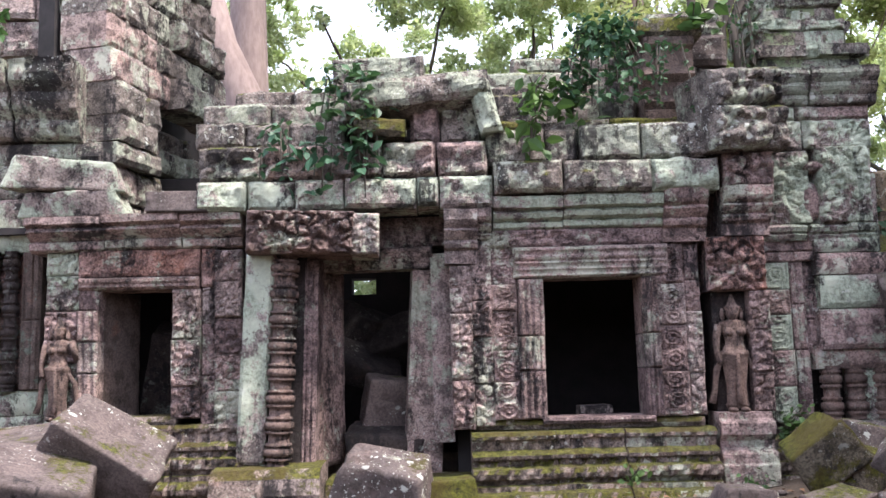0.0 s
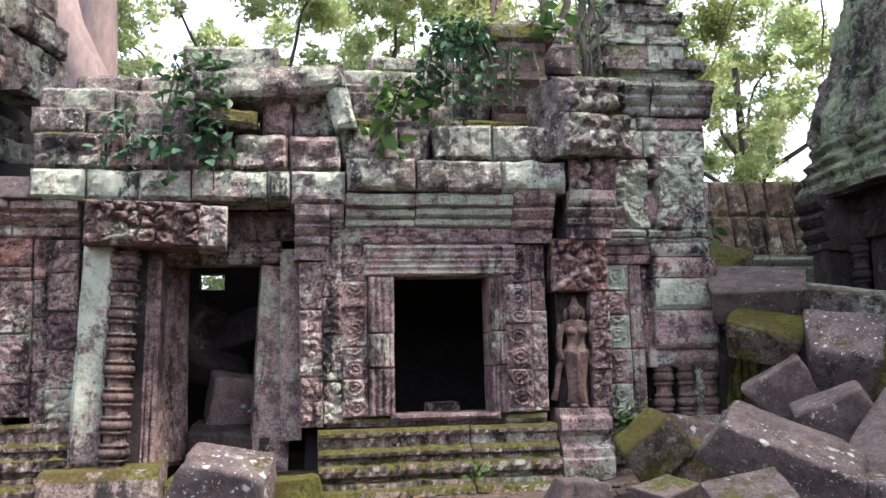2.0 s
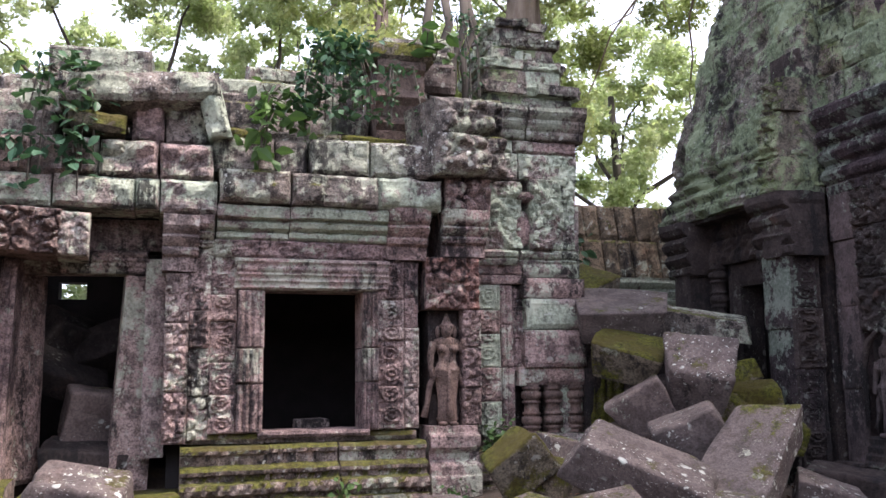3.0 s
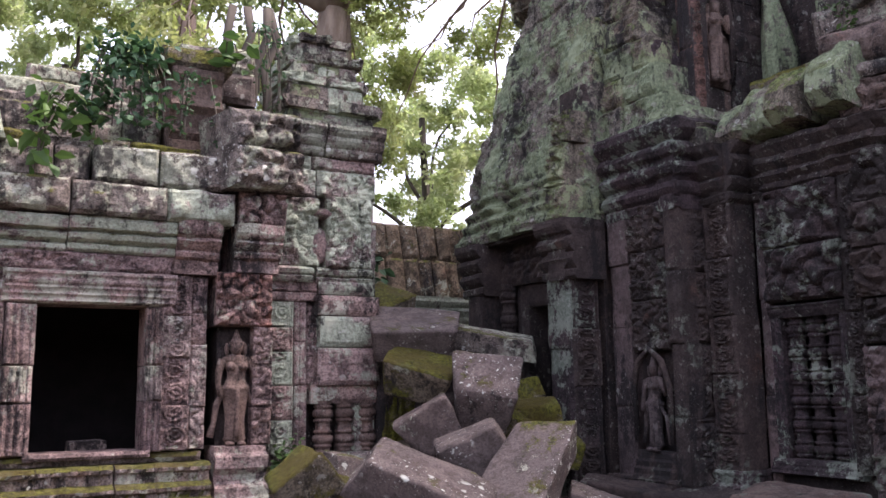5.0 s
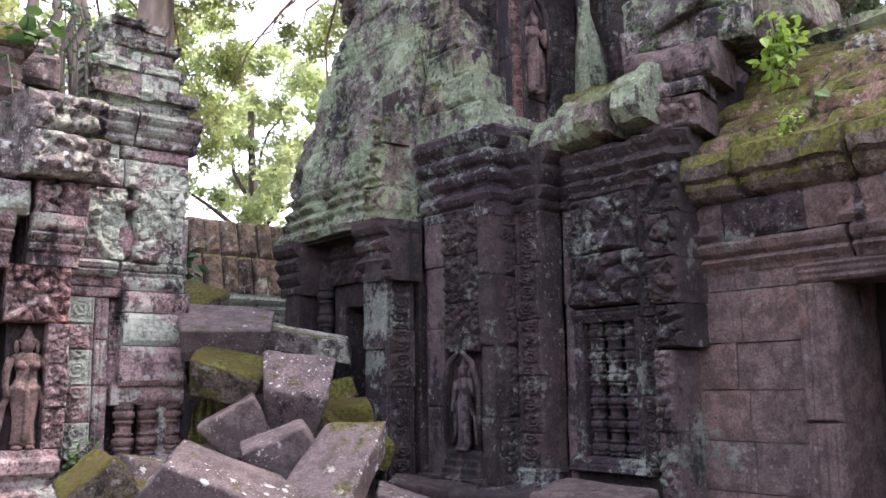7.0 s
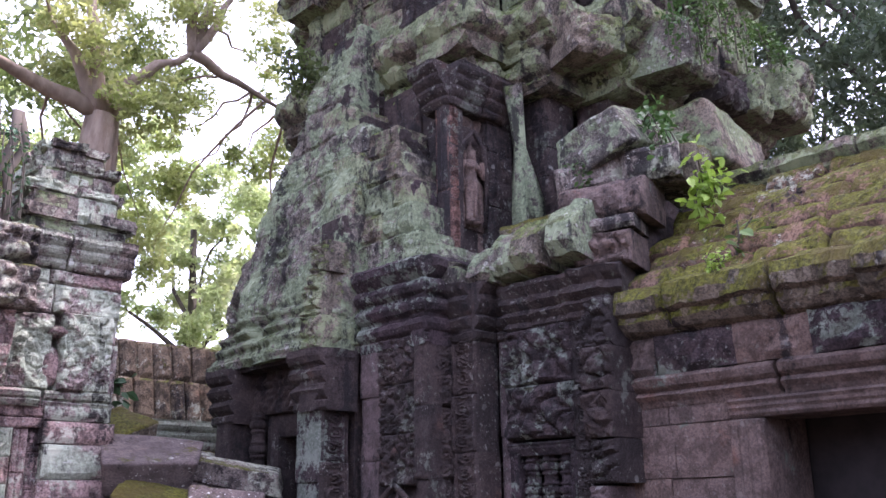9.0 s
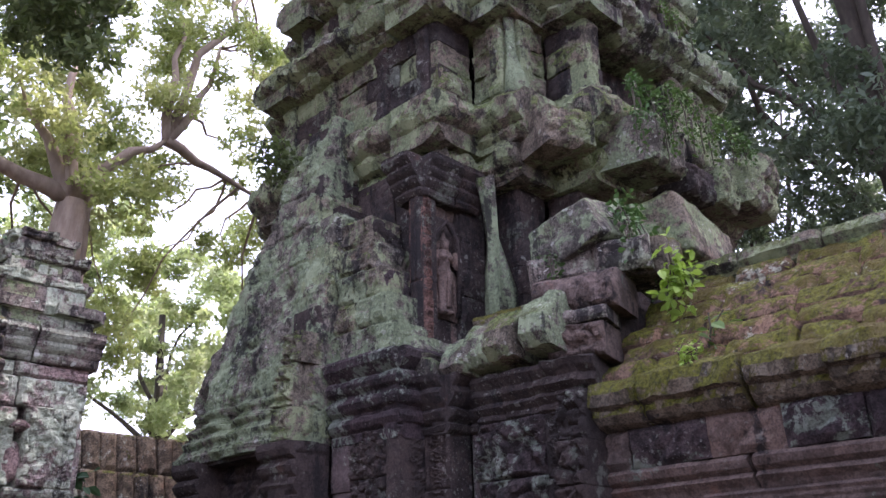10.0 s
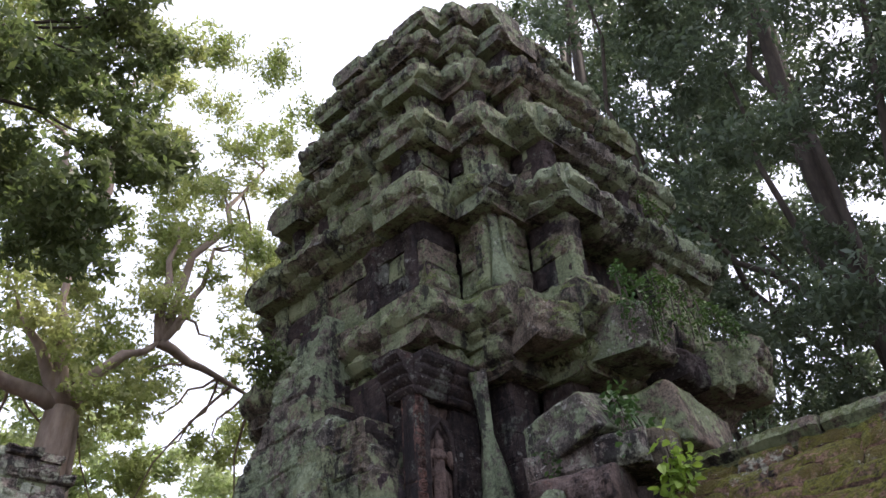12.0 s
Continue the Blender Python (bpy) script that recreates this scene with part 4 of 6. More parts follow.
mould(pier, (0, 9.0), 0, 2.12, 2.66, [(0.05, 3.9), (0.05, 4.05), (0.0, 4.07), (0.06, 4.14), (0.0, 4.22), (0.0, 4.35), (0.09, 4.42), (0.03, 4.52), (0.03, 4.7), (0.10, 4.74), (0.10, 4.82)], M_WALL, "pier_stone", (0.6, 0.7), 0.5)
part("capstone", *slab(0.72, 0.20, 0.7, None, 0.04, 0.05, 0.03), M_MOSSY, pier, at(2.38, 8.86, 4.82))
turret = thing("corner_turret", "small tiered turret of grey lichened stones", "turret", "", "structure")
z = 4.25
for i, (w, h) in enumerate(((1.20, 0.22), (1.10, 0.22), (1.14, 0.12), (0.94, 0.22), (0.98, 0.11), (0.80, 0.19), (0.84, 0.10), (0.66, 0.17), (0.69, 0.09))):
    for rz, px, py in ((0, -1, -1), (90, 1, -1), (180, 1, 1), (270, -1, 1)):
        px, py = 4.02 + px * w / 2, 9.9 + py * w / 2
        if i % 2:
            wall(turret, (px, py), rz, 0, w, (z, z + h), M_PALE, (0.22, 0.42), w * 0.48, shift=0.02, rough=0.02, mats=[M_PALE, M_VAULT, M_TOWER], turn=3, res=0.05, edge=0.02)
        else:
            mould(turret, (px, py), rz, -0.02, w + 0.02, cornice(z, z + h, 0.04, 2), RND.choice((M_PALE, M_VAULT, M_VAULT)), "turret_ledge", (0.22, 0.4), w * 0.45, 0.03, 0.05, 0.03, 3)
    z += h
part("turret_core", *box(3.72, 4.32, 9.6, 10.2, 3.0, 5.6), M_TOWER, turret)
# tree roots gripping the roof behind the turret
roots = thing("strangler_roots", "dark tree roots gripping the roof stones", "roots")
for s in range(4):
    rr = random.Random(60 + s)
    x0 = 2.95 + 0.13 * s
    pts = [(x0 + rr.uniform(-0.1, 0.1) + 0.05 * i * (s - 2) * 0.4, 9.6 + rr.uniform(-0.1, 0.1), 5.9 - 0.35 * i) for i in range(6)]
    part("root", *tube(pts, [0.055 - 0.004 * i for i in range(6)], 8, 0.6), M_BARKD, roots, smooth=True)

# ---- inside of the gallery: dark room behind the openings ----
# these walls carry the room's shade in their near-black colour
inner = thing("wall_inside", "stone interior coloured dark for shade behind the openings", "wall", "", "structure")


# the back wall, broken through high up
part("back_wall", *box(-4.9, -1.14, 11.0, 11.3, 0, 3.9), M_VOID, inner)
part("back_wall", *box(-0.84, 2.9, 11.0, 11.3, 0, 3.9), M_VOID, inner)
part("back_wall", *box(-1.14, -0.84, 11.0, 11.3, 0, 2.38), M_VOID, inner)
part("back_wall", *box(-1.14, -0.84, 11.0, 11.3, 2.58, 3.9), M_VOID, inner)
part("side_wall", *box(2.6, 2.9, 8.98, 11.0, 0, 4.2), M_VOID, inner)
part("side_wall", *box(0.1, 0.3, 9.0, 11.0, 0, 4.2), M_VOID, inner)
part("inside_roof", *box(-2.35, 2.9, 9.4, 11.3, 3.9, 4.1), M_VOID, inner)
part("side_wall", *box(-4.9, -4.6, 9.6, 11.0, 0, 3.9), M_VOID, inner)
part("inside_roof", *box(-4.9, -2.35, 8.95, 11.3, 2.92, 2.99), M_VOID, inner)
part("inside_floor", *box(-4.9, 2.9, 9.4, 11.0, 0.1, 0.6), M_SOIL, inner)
boulder((0.34, 0.2, 0.12), M_FACADE, at(1.5, 9.3, 0.99, 8), "small fluted block on the window floor", 41, "loose blocks", 0.01)
part("window_floor", *box(0.9, 2.0, 8.9, 9.6, 0.6, 0.935), M_SOIL, inner)
# all but the first block take near-black colour for the room's shade
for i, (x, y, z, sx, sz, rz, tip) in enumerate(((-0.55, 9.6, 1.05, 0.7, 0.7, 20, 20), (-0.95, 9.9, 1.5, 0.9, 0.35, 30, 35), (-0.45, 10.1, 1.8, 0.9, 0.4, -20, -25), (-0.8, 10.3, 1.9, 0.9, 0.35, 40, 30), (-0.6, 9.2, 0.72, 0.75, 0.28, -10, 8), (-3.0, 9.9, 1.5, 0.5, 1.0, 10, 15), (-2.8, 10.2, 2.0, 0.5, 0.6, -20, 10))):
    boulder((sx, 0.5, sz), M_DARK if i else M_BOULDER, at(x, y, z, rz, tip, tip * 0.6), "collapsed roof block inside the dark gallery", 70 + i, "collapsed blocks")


# ---- great tower ----
tower = thing("great_tower", "tall tiered sandstone tower, blackened and green with lichen", "tower", "", "structure")
TC = (10.25, 8.15)


def plan(a, steps, lean):
    """A square whose corners step in: steps lists (out, half-length) from the middle of a side to its corner."""
    q = []
    for (o, h), (o2, _) in zip(steps, steps[1:] + ((steps[-1][1], 0),)):
        q += [(h, -o), (h, -o2)]
    half = q[:-1] + [(-y, -x) for x, y in reversed(q[:-2])]
    pts = []
    for k in range(4):
        c, s = (1, 0, -1, 0)[k], (0, 1, 0, -1)[k]
        pts += [(x * c - y * s, x * s + y * c) for x, y in half]
    return [(TC[0] + lean + a * x, TC[1] - lean + a * y) for x, y in pts]


BROAD = ((1.0, 0.62), (0.82, 0.82))
FINE = ((1.0, 0.56), (0.79, 0.79))


def ring(a, make, steps=FINE, z=7.0):
    """make() for each side of the stepped plan; the worn tower leans a little with height."""
    pts = plan(a, steps, -0.02 * max(0.0, z - 7.0))
    for i, p in enumerate(pts):
        q = pts[(i + 1) % len(pts)]
        if math.hypot(q[0] - p[0], q[1] - p[1]) > 0.01:
            make(p, math.degrees(math.atan2(q[1] - p[1], q[0] - p[0])), math.hypot(q[0] - p[0], q[1] - p[1]))


def tier(z0, z1, a, mat, mats=None, course=0.36, fn=None, res=0.06, steps=FINE, niche=False):
    n = max(1, round((z1 - z0) / course))
    rows = [z0 + (z1 - z0) * i / n for i in range(n + 1)]

    def side_of(p, rz, ln):
        holes = ()
        if niche and ln > 0.7 * a and abs(rz) < 1:
            holes = ((ln * 0.06, ln * 0.62, z0 + 0.2 * (z1 - z0), z1),)
        wall(tower, p, rz, 0, ln, rows, mat, (0.4, 0.9), 0.35, holes=holes, fn=fn, shift=0.02, rough=0.04, edge=0.022, turn=0.9, res=res, mats=mats)
    ring(a, side_of, steps, z0)


def ledge(z0, z1, a, out, mat, steps=FINE):
    """A thick worn roll moulding round the tower, in two swellings."""
    h = z1 - z0
    prof = [(-0.02, z0), (out * 0.35, z0 + 0.06 * h), (out * 0.60, z0 + 0.20 * h), (out * 0.50, z0 + 0.30 * h), (out * 0.85, z0 + 0.40 * h), (out, z0 + 0.52 * h), (out * 0.97, z0 + 0.74 * h), (out * 0.80, z0 + 0.88 * h), (out * 0.45, z1)]
    ring(a, lambda p, rz, ln: mould(tower, p, rz, -out * 0.6, ln + out * 0.6, prof, RND.choice((mat, mat, M_GREEN)), "cornice_stone", (0.55, 1.2), 0.6, 0.05, 0.045, 0.03, 1.0), steps, z0)


# upper tiers, from the roof of the entrance level to the worn top
BODY, RIM = [M_TOWER, M_TOWER, M_DARK], [M_TOWER, M_GREEN]
tier(3.6, 6.35, 2.70, M_DARK, steps=BROAD)
for z0, z1, z2, a, out in ((6.30, 7.40, 7.40, 2.88, 0.50), (7.35, 8.62, 9.20, 2.98, 0.36), (9.15, 10.05, 10.6, 2.74, 0.32), (10.55, 11.42, 11.9, 2.42, 0.30), (11.85, 12.6, 13.0, 2.12, 0.25), (12.95, 13.55, 13.9, 1.80, 0.20), (13.85, 14.15, 14.45, 1.48, 0.14)):
    if z2 > z1:
        tier(z0 - 0.05, z1 + 0.05, a, M_TOWER, BODY, niche=True)
        ledge(z1, z2, a, out, M_TOWER)
        ledge(z0, z0 + 0.16, a + 0.03, 0.10, M_TOWER)
    else:
        ledge(z0, z0 + 0.45, a, out * 0.5, M_TOWER)
        ledge(z0 + 0.42, z1, a + out * 0.3, out * 0.7, M_TOWER)
tier(14.4, 14.75, 1.18, M_TOWER, RIM)
tier(14.75, 15.05, 0.80, M_TOWER, RIM)
# near-black core puts shade into the niche holes
part("core", *lathe([(2.3, 0.2), (2.3, 6.4), (2.5, 6.5), (2.5, 9.1), (2.35, 9.2), (2.35, 10.5), (2.1, 10.6), (2.1, 11.8), (1.85, 11.9), (1.85, 12.9), (1.5, 13.0), (1.3, 13.9), (1.0, 14.5), (0.4, 15.0)], 20), M_DARK, tower, at(TC[0], TC[1], 0))

# slim pilasters and leaf-shaped corner stones on the tiers
SPOTS = ((-1.0, -0.48, 270), (-1.0, -0.22, 270), (-1.0, 0.15, 270), (-1.0, 0.47, 270), (-0.80, -0.72, 270), (-0.72, -0.80, 0), (-0.52, -1.0, 0), (0.16, -1.0, 0), (0.34, -1.0, 0), (0.50, -1.0, 0))
for a, z0, h in ((2.98, 7.52, 1.2), (2.74, 9.32, 0.86), (2.42, 10.72, 0.80), (2.12, 12.0, 0.66)):
    for sx, sy, rz in SPOTS:
        nx, ny = math.sin(radians(rz)), -math.cos(radians(rz))
        part("slim_pilaster", *slab(0.22, h, 0.3, lambda u, v: rough_field(3, 0.03)(u, v) + 0.05 * math.exp(-((v - h * 0.82) / 0.06) ** 2) + 0.04 * math.exp(-((v - 0.08) / 0.06) ** 2), 0.03, 0.03, 0.02), RND.choice((M_TOWER, M_TOWER, M_DARK)), tower, at(TC[0] - 0.02 * (z0 - 7) + a * sx + nx * 0.06, TC[1] + 0.02 * (z0 - 7) + a * sy + ny * 0.06, z0 - 0.02, rz + RND.uniform(-2, 2)))
LEAF = lambda w, h: lambda u, v: 0.10 * max(0.0, 1 - (2 * u / w) ** 2) * math.sin(min(1.0, v / h) * math.pi) + 0.02 * nz(u * 20, v * 20, 2)
for a, z in ((3.30, 7.34), (3.24, 9.14), (2.96, 10.54), (2.62, 11.84), (2.28, 12.94)):
    for sx, sy, rz in SPOTS:
        w, h = RND.uniform(0.22, 0.40), RND.uniform(0.14, 0.34)
        if RND.random() < 0.3:
            continue
        part("corner_leaf", *slab(w, h, 0.2, LEAF(w, h), 0.03, 0.08, 0.03), RND.choice((M_TOWER, M_TOWER, M_GREEN)), tower, at(TC[0] - 0.02 * (z - 7) + a * sx * 0.97, TC[1] + 0.02 * (z - 7) + a * sy * 0.97, z - 0.05, rz + RND.uniform(-8, 8), RND.uniform(-8, 2), RND.uniform(-6, 6)))
part("stone_drip", *tube([(7.92, 5.90, 8.7), (7.92, 5.86, 8.4), (7.92, 5.84, 8.05), (7.92, 5.82, 7.75), (7.92, 5.80, 7.4)], [0.09, 0.06, 0.06, 0.12, 0.17], 14, 0.8), M_GREEN, tower, None, "pale green crusted buttress", True)
# great blocks slipping off the first cornice
for x, y, z, w, h, rz, mt in ((9.05, 4.42, 6.36, 0.80, 0.62, 4, M_GREEN), (9.95, 4.50, 6.30, 0.6, 0.42, -4, M_DARK), (10.6, 4.45, 6.34, 0.55, 0.52, 5, M_TOWER), (11.25, 4.38, 6.52, 0.6, 0.55, 8, M_TOWER), (11.85, 4.45, 6.60, 0.65, 0.42, 14, M_TOWER), (11.9, 4.42, 7.02, 0.7, 0.40, 14, M_TOWER), (7.95, 5.0, 6.5, 0.7, 0.5, -20, M_TOWER)):
    part("slipped_block", *slab(w, h, 0.8, rough_field(x, 0.06), 0.035, 0.09, 0.03), mt, tower, at(x, y, z, rz, RND.uniform(-4, 4), RND.uniform(-4, 4)))

# corner block above the entrance cornice: reddish pilaster, figure, dark stones
NX, NY = 6.90, 6.42
part("niche_core", *box(7.10, 8.2, 6.62, 8.0, 3.6, 6.6), M_DARK, tower)
wall(tower, (NX + 0.16, 7.45), 270, 0.0, 0.86, (3.9, 4.42, 4.85, 5.4, 5.85, 6.5), M_DARK, (0.35, 0.6), 0.4, shift=0.05, rough=0.03, edge=0.04, turn=3, mats=[M_DARK, M_DARK, M_WALL, M_PILLAR])
pilaster(tower, NX + 0.08, 0.16, (4.25, 4.9, 5.55, 6.05), NY, 0.22, lambda w: scrolls(w * 0.9, 0.12, 0.02), M_REDDARK, 0, res=0.014)
pilaster(tower, NX, 0.2, (4.25, 5.0, 6.05), NY + 0.11, 0.22, lambda w: ribs(w, 2, 0.02), M_DARK, 270, res=0.03)
for uu in (0.26, 0.40):
    pilaster(tower, NX + 0.05 + uu * 0.3, 0.12, (4.2, 5.1, 6.0), NY + uu, 0.2, lambda w: foliage(0.03, 0.1), M_DARK, 270, res=0.03)
wall(tower, (NX + 0.16, NY + 0.12), 0, 0.0, 0.95, (4.2, 4.65, 5.25, 5.9, 6.5), M_DARK, (0.35, 0.6), 0.3, rough=0.02, mats=[M_DARK, M_WALL, M_DARK])
mould(tower, (NX, 6.85), 270, 0.0, 0.46, cornice(6.02, 6.5, 0.28, 4), M_DARK, "capital", (0.5, 0.6), 0.4)
mould(tower, (NX, NY), 0, -0.04, 0.9, cornice(6.02, 6.5, 0.22, 4), M_DARK, "capital", (0.4, 0.6), 0.3)
figure(1.0, M_WALL, at(7.30, 6.50, 4.68), "carved figure in a tower niche, dark weathered sandstone")
part("niche_arch", *tube([(7.08 + 0.0, 6.5, 4.7), (7.07, 6.47, 5.3), (7.14, 6.45, 5.62), (7.30, 6.44, 5.80), (7.46, 6.45, 5.62), (7.53, 6.47, 5.3), (7.52, 6.5, 4.7)], [0.03] * 7, 8, 0.6), M_DARK, tower, None, "", True)
part("stone_drip", *tube([(7.72, 6.16, 6.4), (7.72, 6.14, 6.0), (7.73, 6.12, 5.6), (7.74, 6.09, 5.2), (7.75, 6.07, 4.9), (7.75, 6.05, 4.5), (7.75, 6.05, 4.1)], [0.10, 0.075, 0.06, 0.12, 0.16, 0.15, 0.11], 14, 0.8), M_GREEN, tower, None, "pale green crusted buttress", True)
# stepped pedestal under the niche
PED = [(0.02, 3.78), (0.16, 3.80), (0.16, 3.96), (0.10, 3.99), (0.14, 4.03), (0.07, 4.07), (0.07, 4.12), (0.02, 4.16), (0.0, 4.25)]
mould(tower, (6.64, 6.72), 270, -0.05, 0.52, PED, M_GREEN, "niche_pedestal", (0.7, 0.8), 0.5, 0.02, 0.04)
mould(tower, (6.64, 6.20), 0, -0.08, 0.62, PED, M_GREEN, "niche_pedestal", (0.9, 1.0), 0.5, 0.02, 0.04)

# ---- west porch of the tower ----
porch = thing("tower_porch", "dark carved porch of the tower with a black doorway", "porch", "", "structure")
PIL = lambda w: scrolls(w * 0.8, 0.155, 0.035, 0.03)
plinth(porch, (6.35, 7.35), 270, 0.0, 1.0, 0.1, 0.62, 0.16, M_DARK)
# outer pillar with its carved faces and capital
pilaster(porch, 5.95, 0.40, (0.3, 1.1, 1.9, 2.68), 7.62, 0.34, lambda w: rough_field(4, 0.01), M_PILLAR, 270, res=0.04)
pilaster(porch, 6.14, 0.36, (0.3, 0.9, 1.5, 2.1, 2.68), 7.42, 0.3, PIL, M_DARK, 0)
CAPT = [(0.0, 2.62), (0.03, 2.65), (0.03, 2.71), (0.0, 2.73), (0.05, 2.78), (0.08, 2.83), (0.04, 2.88), (0.02, 2.90), (0.08, 2.95), (0.11, 3.01), (0.07, 3.06), (0.04, 3.08), (0.10, 3.12), (0.13, 3.18), (0.13, 3.26)]
mould(porch, (5.95, 7.82), 270, -0.1, 0.50, CAPT, M_DARK, "capital", (0.5, 0.7), 0.4)
mould(porch, (5.95, 7.42), 0, -0.05, 0.42, CAPT, M_DARK, "capital", (0.5, 0.7), 0.3)
pilaster(porch, 6.0, 0.34, (0.3, 1.2, 2.1, 2.7), 9.45, 0.35, lambda w: rough_field(2, 0.01), M_DARK, 270, res=0.05)
mould(porch, (6.0, 9.62), 270, -0.1, 0.42, CAPT, M_DARK, "capital", (0.5, 0.7), 0.4)
pilaster(porch, 6.3, 1.95, (2.72, 3.02, 3.32), 8.6, 0.35, lambda w: foliage(0.03, 0.16), M_DARK, 270, res=0.04)
part("colonnette", *baluster(2.3, 0.10, 8), M_DARK, porch, at(6.28, 9.10, 0.45), smooth=True)
part("colonnette", *baluster(2.3, 0.10, 8), M_DARK, porch, at(6.28, 8.05, 0.45), smooth=True)
part("door_frame", *slab(0.22, 2.3, 0.3, ribs(0.22, 2, 0.02), 0.04, 0.02, 0.01), M_DARK, porch, at(6.36, 8.92, 0.45, 270))
part("door_frame", *slab(0.22, 2.3, 0.3, ribs(0.22, 2, 0.02), 0.04, 0.02, 0.01), M_DARK, porch, at(6.36, 8.22, 0.45, 270))
part("door_head", *slab(0.9, 0.3, 0.3, None, 0.06, 0.02, 0.01), M_DARK, porch, at(6.36, 8.57, 2.45, 270))
# doorway shade, given as a near-black box
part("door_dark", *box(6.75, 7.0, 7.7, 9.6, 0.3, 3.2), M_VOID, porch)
part("porch_wall", *box(6.4, 7.2, 9.2, 9.6, 0.2, 3.3), M_DARK, porch)
part("porch_wall", *box(6.4, 7.2, 7.42, 8.1, 0.2, 3.3), M_DARK, porch)
part("porch_ceiling", *box(6.05, 7.2, 7.45, 9.7, 3.22, 3.4), M_DARK, porch)
# broad pier with the second figure, its tall banded capital and the stepped stones over it
PX, PN, PS = 6.38, 7.30, 6.25
part("pier_core", *box(PX + 0.14, 7.3, PS + 0.14, PN, 0.2, 3.9), M_DARK, porch)
pilaster(porch, PX, 0.30, (0.55, 1.3, 2.1, 2.75, 3.32), PN - 0.15, 0.2, lambda w: rough_field(6, 0.012), M_PIER, 270, res=0.035)
pilaster(porch, PX + 0.02, 0.54, (1.84, 2.35, 2.85, 3.32), 6.71, 0.2, lambda w: foliage(0.035, 0.11), M_DARK, 270)
pilaster(porch, PX + 0.10, 0.54, (0.86, 1.84), 6.71, 0.2, lambda w: rough_field(8, 0.01), M_DARK, 270, res=0.05)
pilaster(porch, PX, 0.20, (0.55, 1.2, 1.9, 2.6, 3.32), PS + 0.09, 0.2, lambda w: ribs(w, 1, 0.02), M_DARK, 270, res=0.03)
part("niche_arch", *tube([(PX - 0.01, 6.96, 0.95), (PX - 0.02, 6.97, 1.5), (PX - 0.03, 6.88, 1.74), (PX - 0.03, 6.71, 1.86), (PX - 0.03, 6.54, 1.74), (PX - 0.02, 6.45, 1.5), (PX - 0.01, 6.46, 0.95)], [0.028] * 7, 8, 0.6), M_DARK, porch, None, "", True)
part("figure_base", *slab(0.56, 0.32, 0.25, lambda u, v: 0.09 - 0.025 * math.floor(v / 0.08), 0.025, 0.015, 0.008), M_DARK, porch, at(PX, 6.71, 0.555, 270))
figure(0.92, M_DARKFIG, at(PX + 0.02, 6.71, 0.875, 270), "blackened carved figure in the porch niche")
part("pier_base", *slab(1.12, 0.36, 0.5, lambda u, v: 0.07 - 0.02 * math.floor(v / 0.09), 0.03, 0.02, 0.012), M_PILLAR, porch, at(PX - 0.02, 6.76, 0.2, 270))
wall(porch, (PX + 0.02, PS), 0, 0.0, 0.5, (0.5, 1.2, 1.9, 2.6, 3.32), M_DARK, (0.5, 0.6), 0.15, fn=lambda u, v: scrolls(0.3, 0.16, 0.025)(u + 0.05, v), res=0.025)
CAPP = [(0.0, 3.20), (0.03, 3.22), (0.03, 3.30), (0.0, 3.32), (0.07, 3.36), (0.10, 3.41), (0.07, 3.46), (0.02, 3.48), (0.02, 3.51), (0.10, 3.55), (0.14, 3.61), (0.10, 3.66), (0.04, 3.68), (0.04, 3.71), (0.12, 3.75), (0.15, 3.80), (0.12, 3.85), (0.06, 3.88), (0.12, 3.92), (0.20, 3.98), (0.22, 4.06), (0.16, 4.10)]
CAPP = [(o * 0.75, z) for o, z in CAPP]
mould(porch, (PX, PN), 270, -0.02, PN - PS + 0.03, CAPP, M_PILLAR, "capital", (1.1, 1.2), 0.3, 0.012, 0.04)
mould(porch, (PX, PS), 0, -0.03, 0.55, CAPP, M_PILLAR, "capital", (0.8, 1.0), 0.2, 0.012, 0.04)
for k, ys in enumerate((6.40, 6.50, 6.64, 6.78, 6.90)):
    z0 = 4.10 + 0.345 * k
    wall(porch, (PX + 0.03 * k, 7.40), 270, 0.0, 7.40 - ys, (z0, z0 + 0.34), M_GREEN, (0.34, 0.52), 0.5, fn=rough_field(k, 0.05), shift=0.02, rough=0.03, edge=0.03, turn=1.5, res=0.035, name="pier_stone", mats=[M_GREEN, M_TOWER, M_GREEN, M_VAULT])
    wall(porch, (PX + 0.04 + 0.03 * k, ys), 0, 0.0, 0.66, (z0, z0 + 0.34), M_GREEN, (0.4, 0.7), 0.3, fn=rough_field(k + 9, 0.05), shift=0.02, rough=0.03, edge=0.03, turn=2, res=0.04, name="pier_stone", mats=[M_GREEN, M_PILLAR, M_DARK])

# crusted gable over the porch: courses with ribs, outline narrowing upwards
gable = thing("porch_gable", "pale green crusted gable of worn ribbed stones", "gable", "", "structure")


def gable_left(z):
    pts = ((3.2, 9.95), (4.2, 9.8), (5.3, 9.4), (6.5, 8.85), (7.1, 8.35), (8.0, 8.15))
    for (z0, y0), (z1, y1) in zip(pts, pts[1:]):
        if z <= z1:
            return y0 + (y1 - y0) * (z - z0) / (z1 - z0)
    return pts[-1][1]


def gable_right(z):
    return 7.36 if z < 5.7 else 7.36 + 0.45 * min(1.0, (z - 5.7) / 0.3)


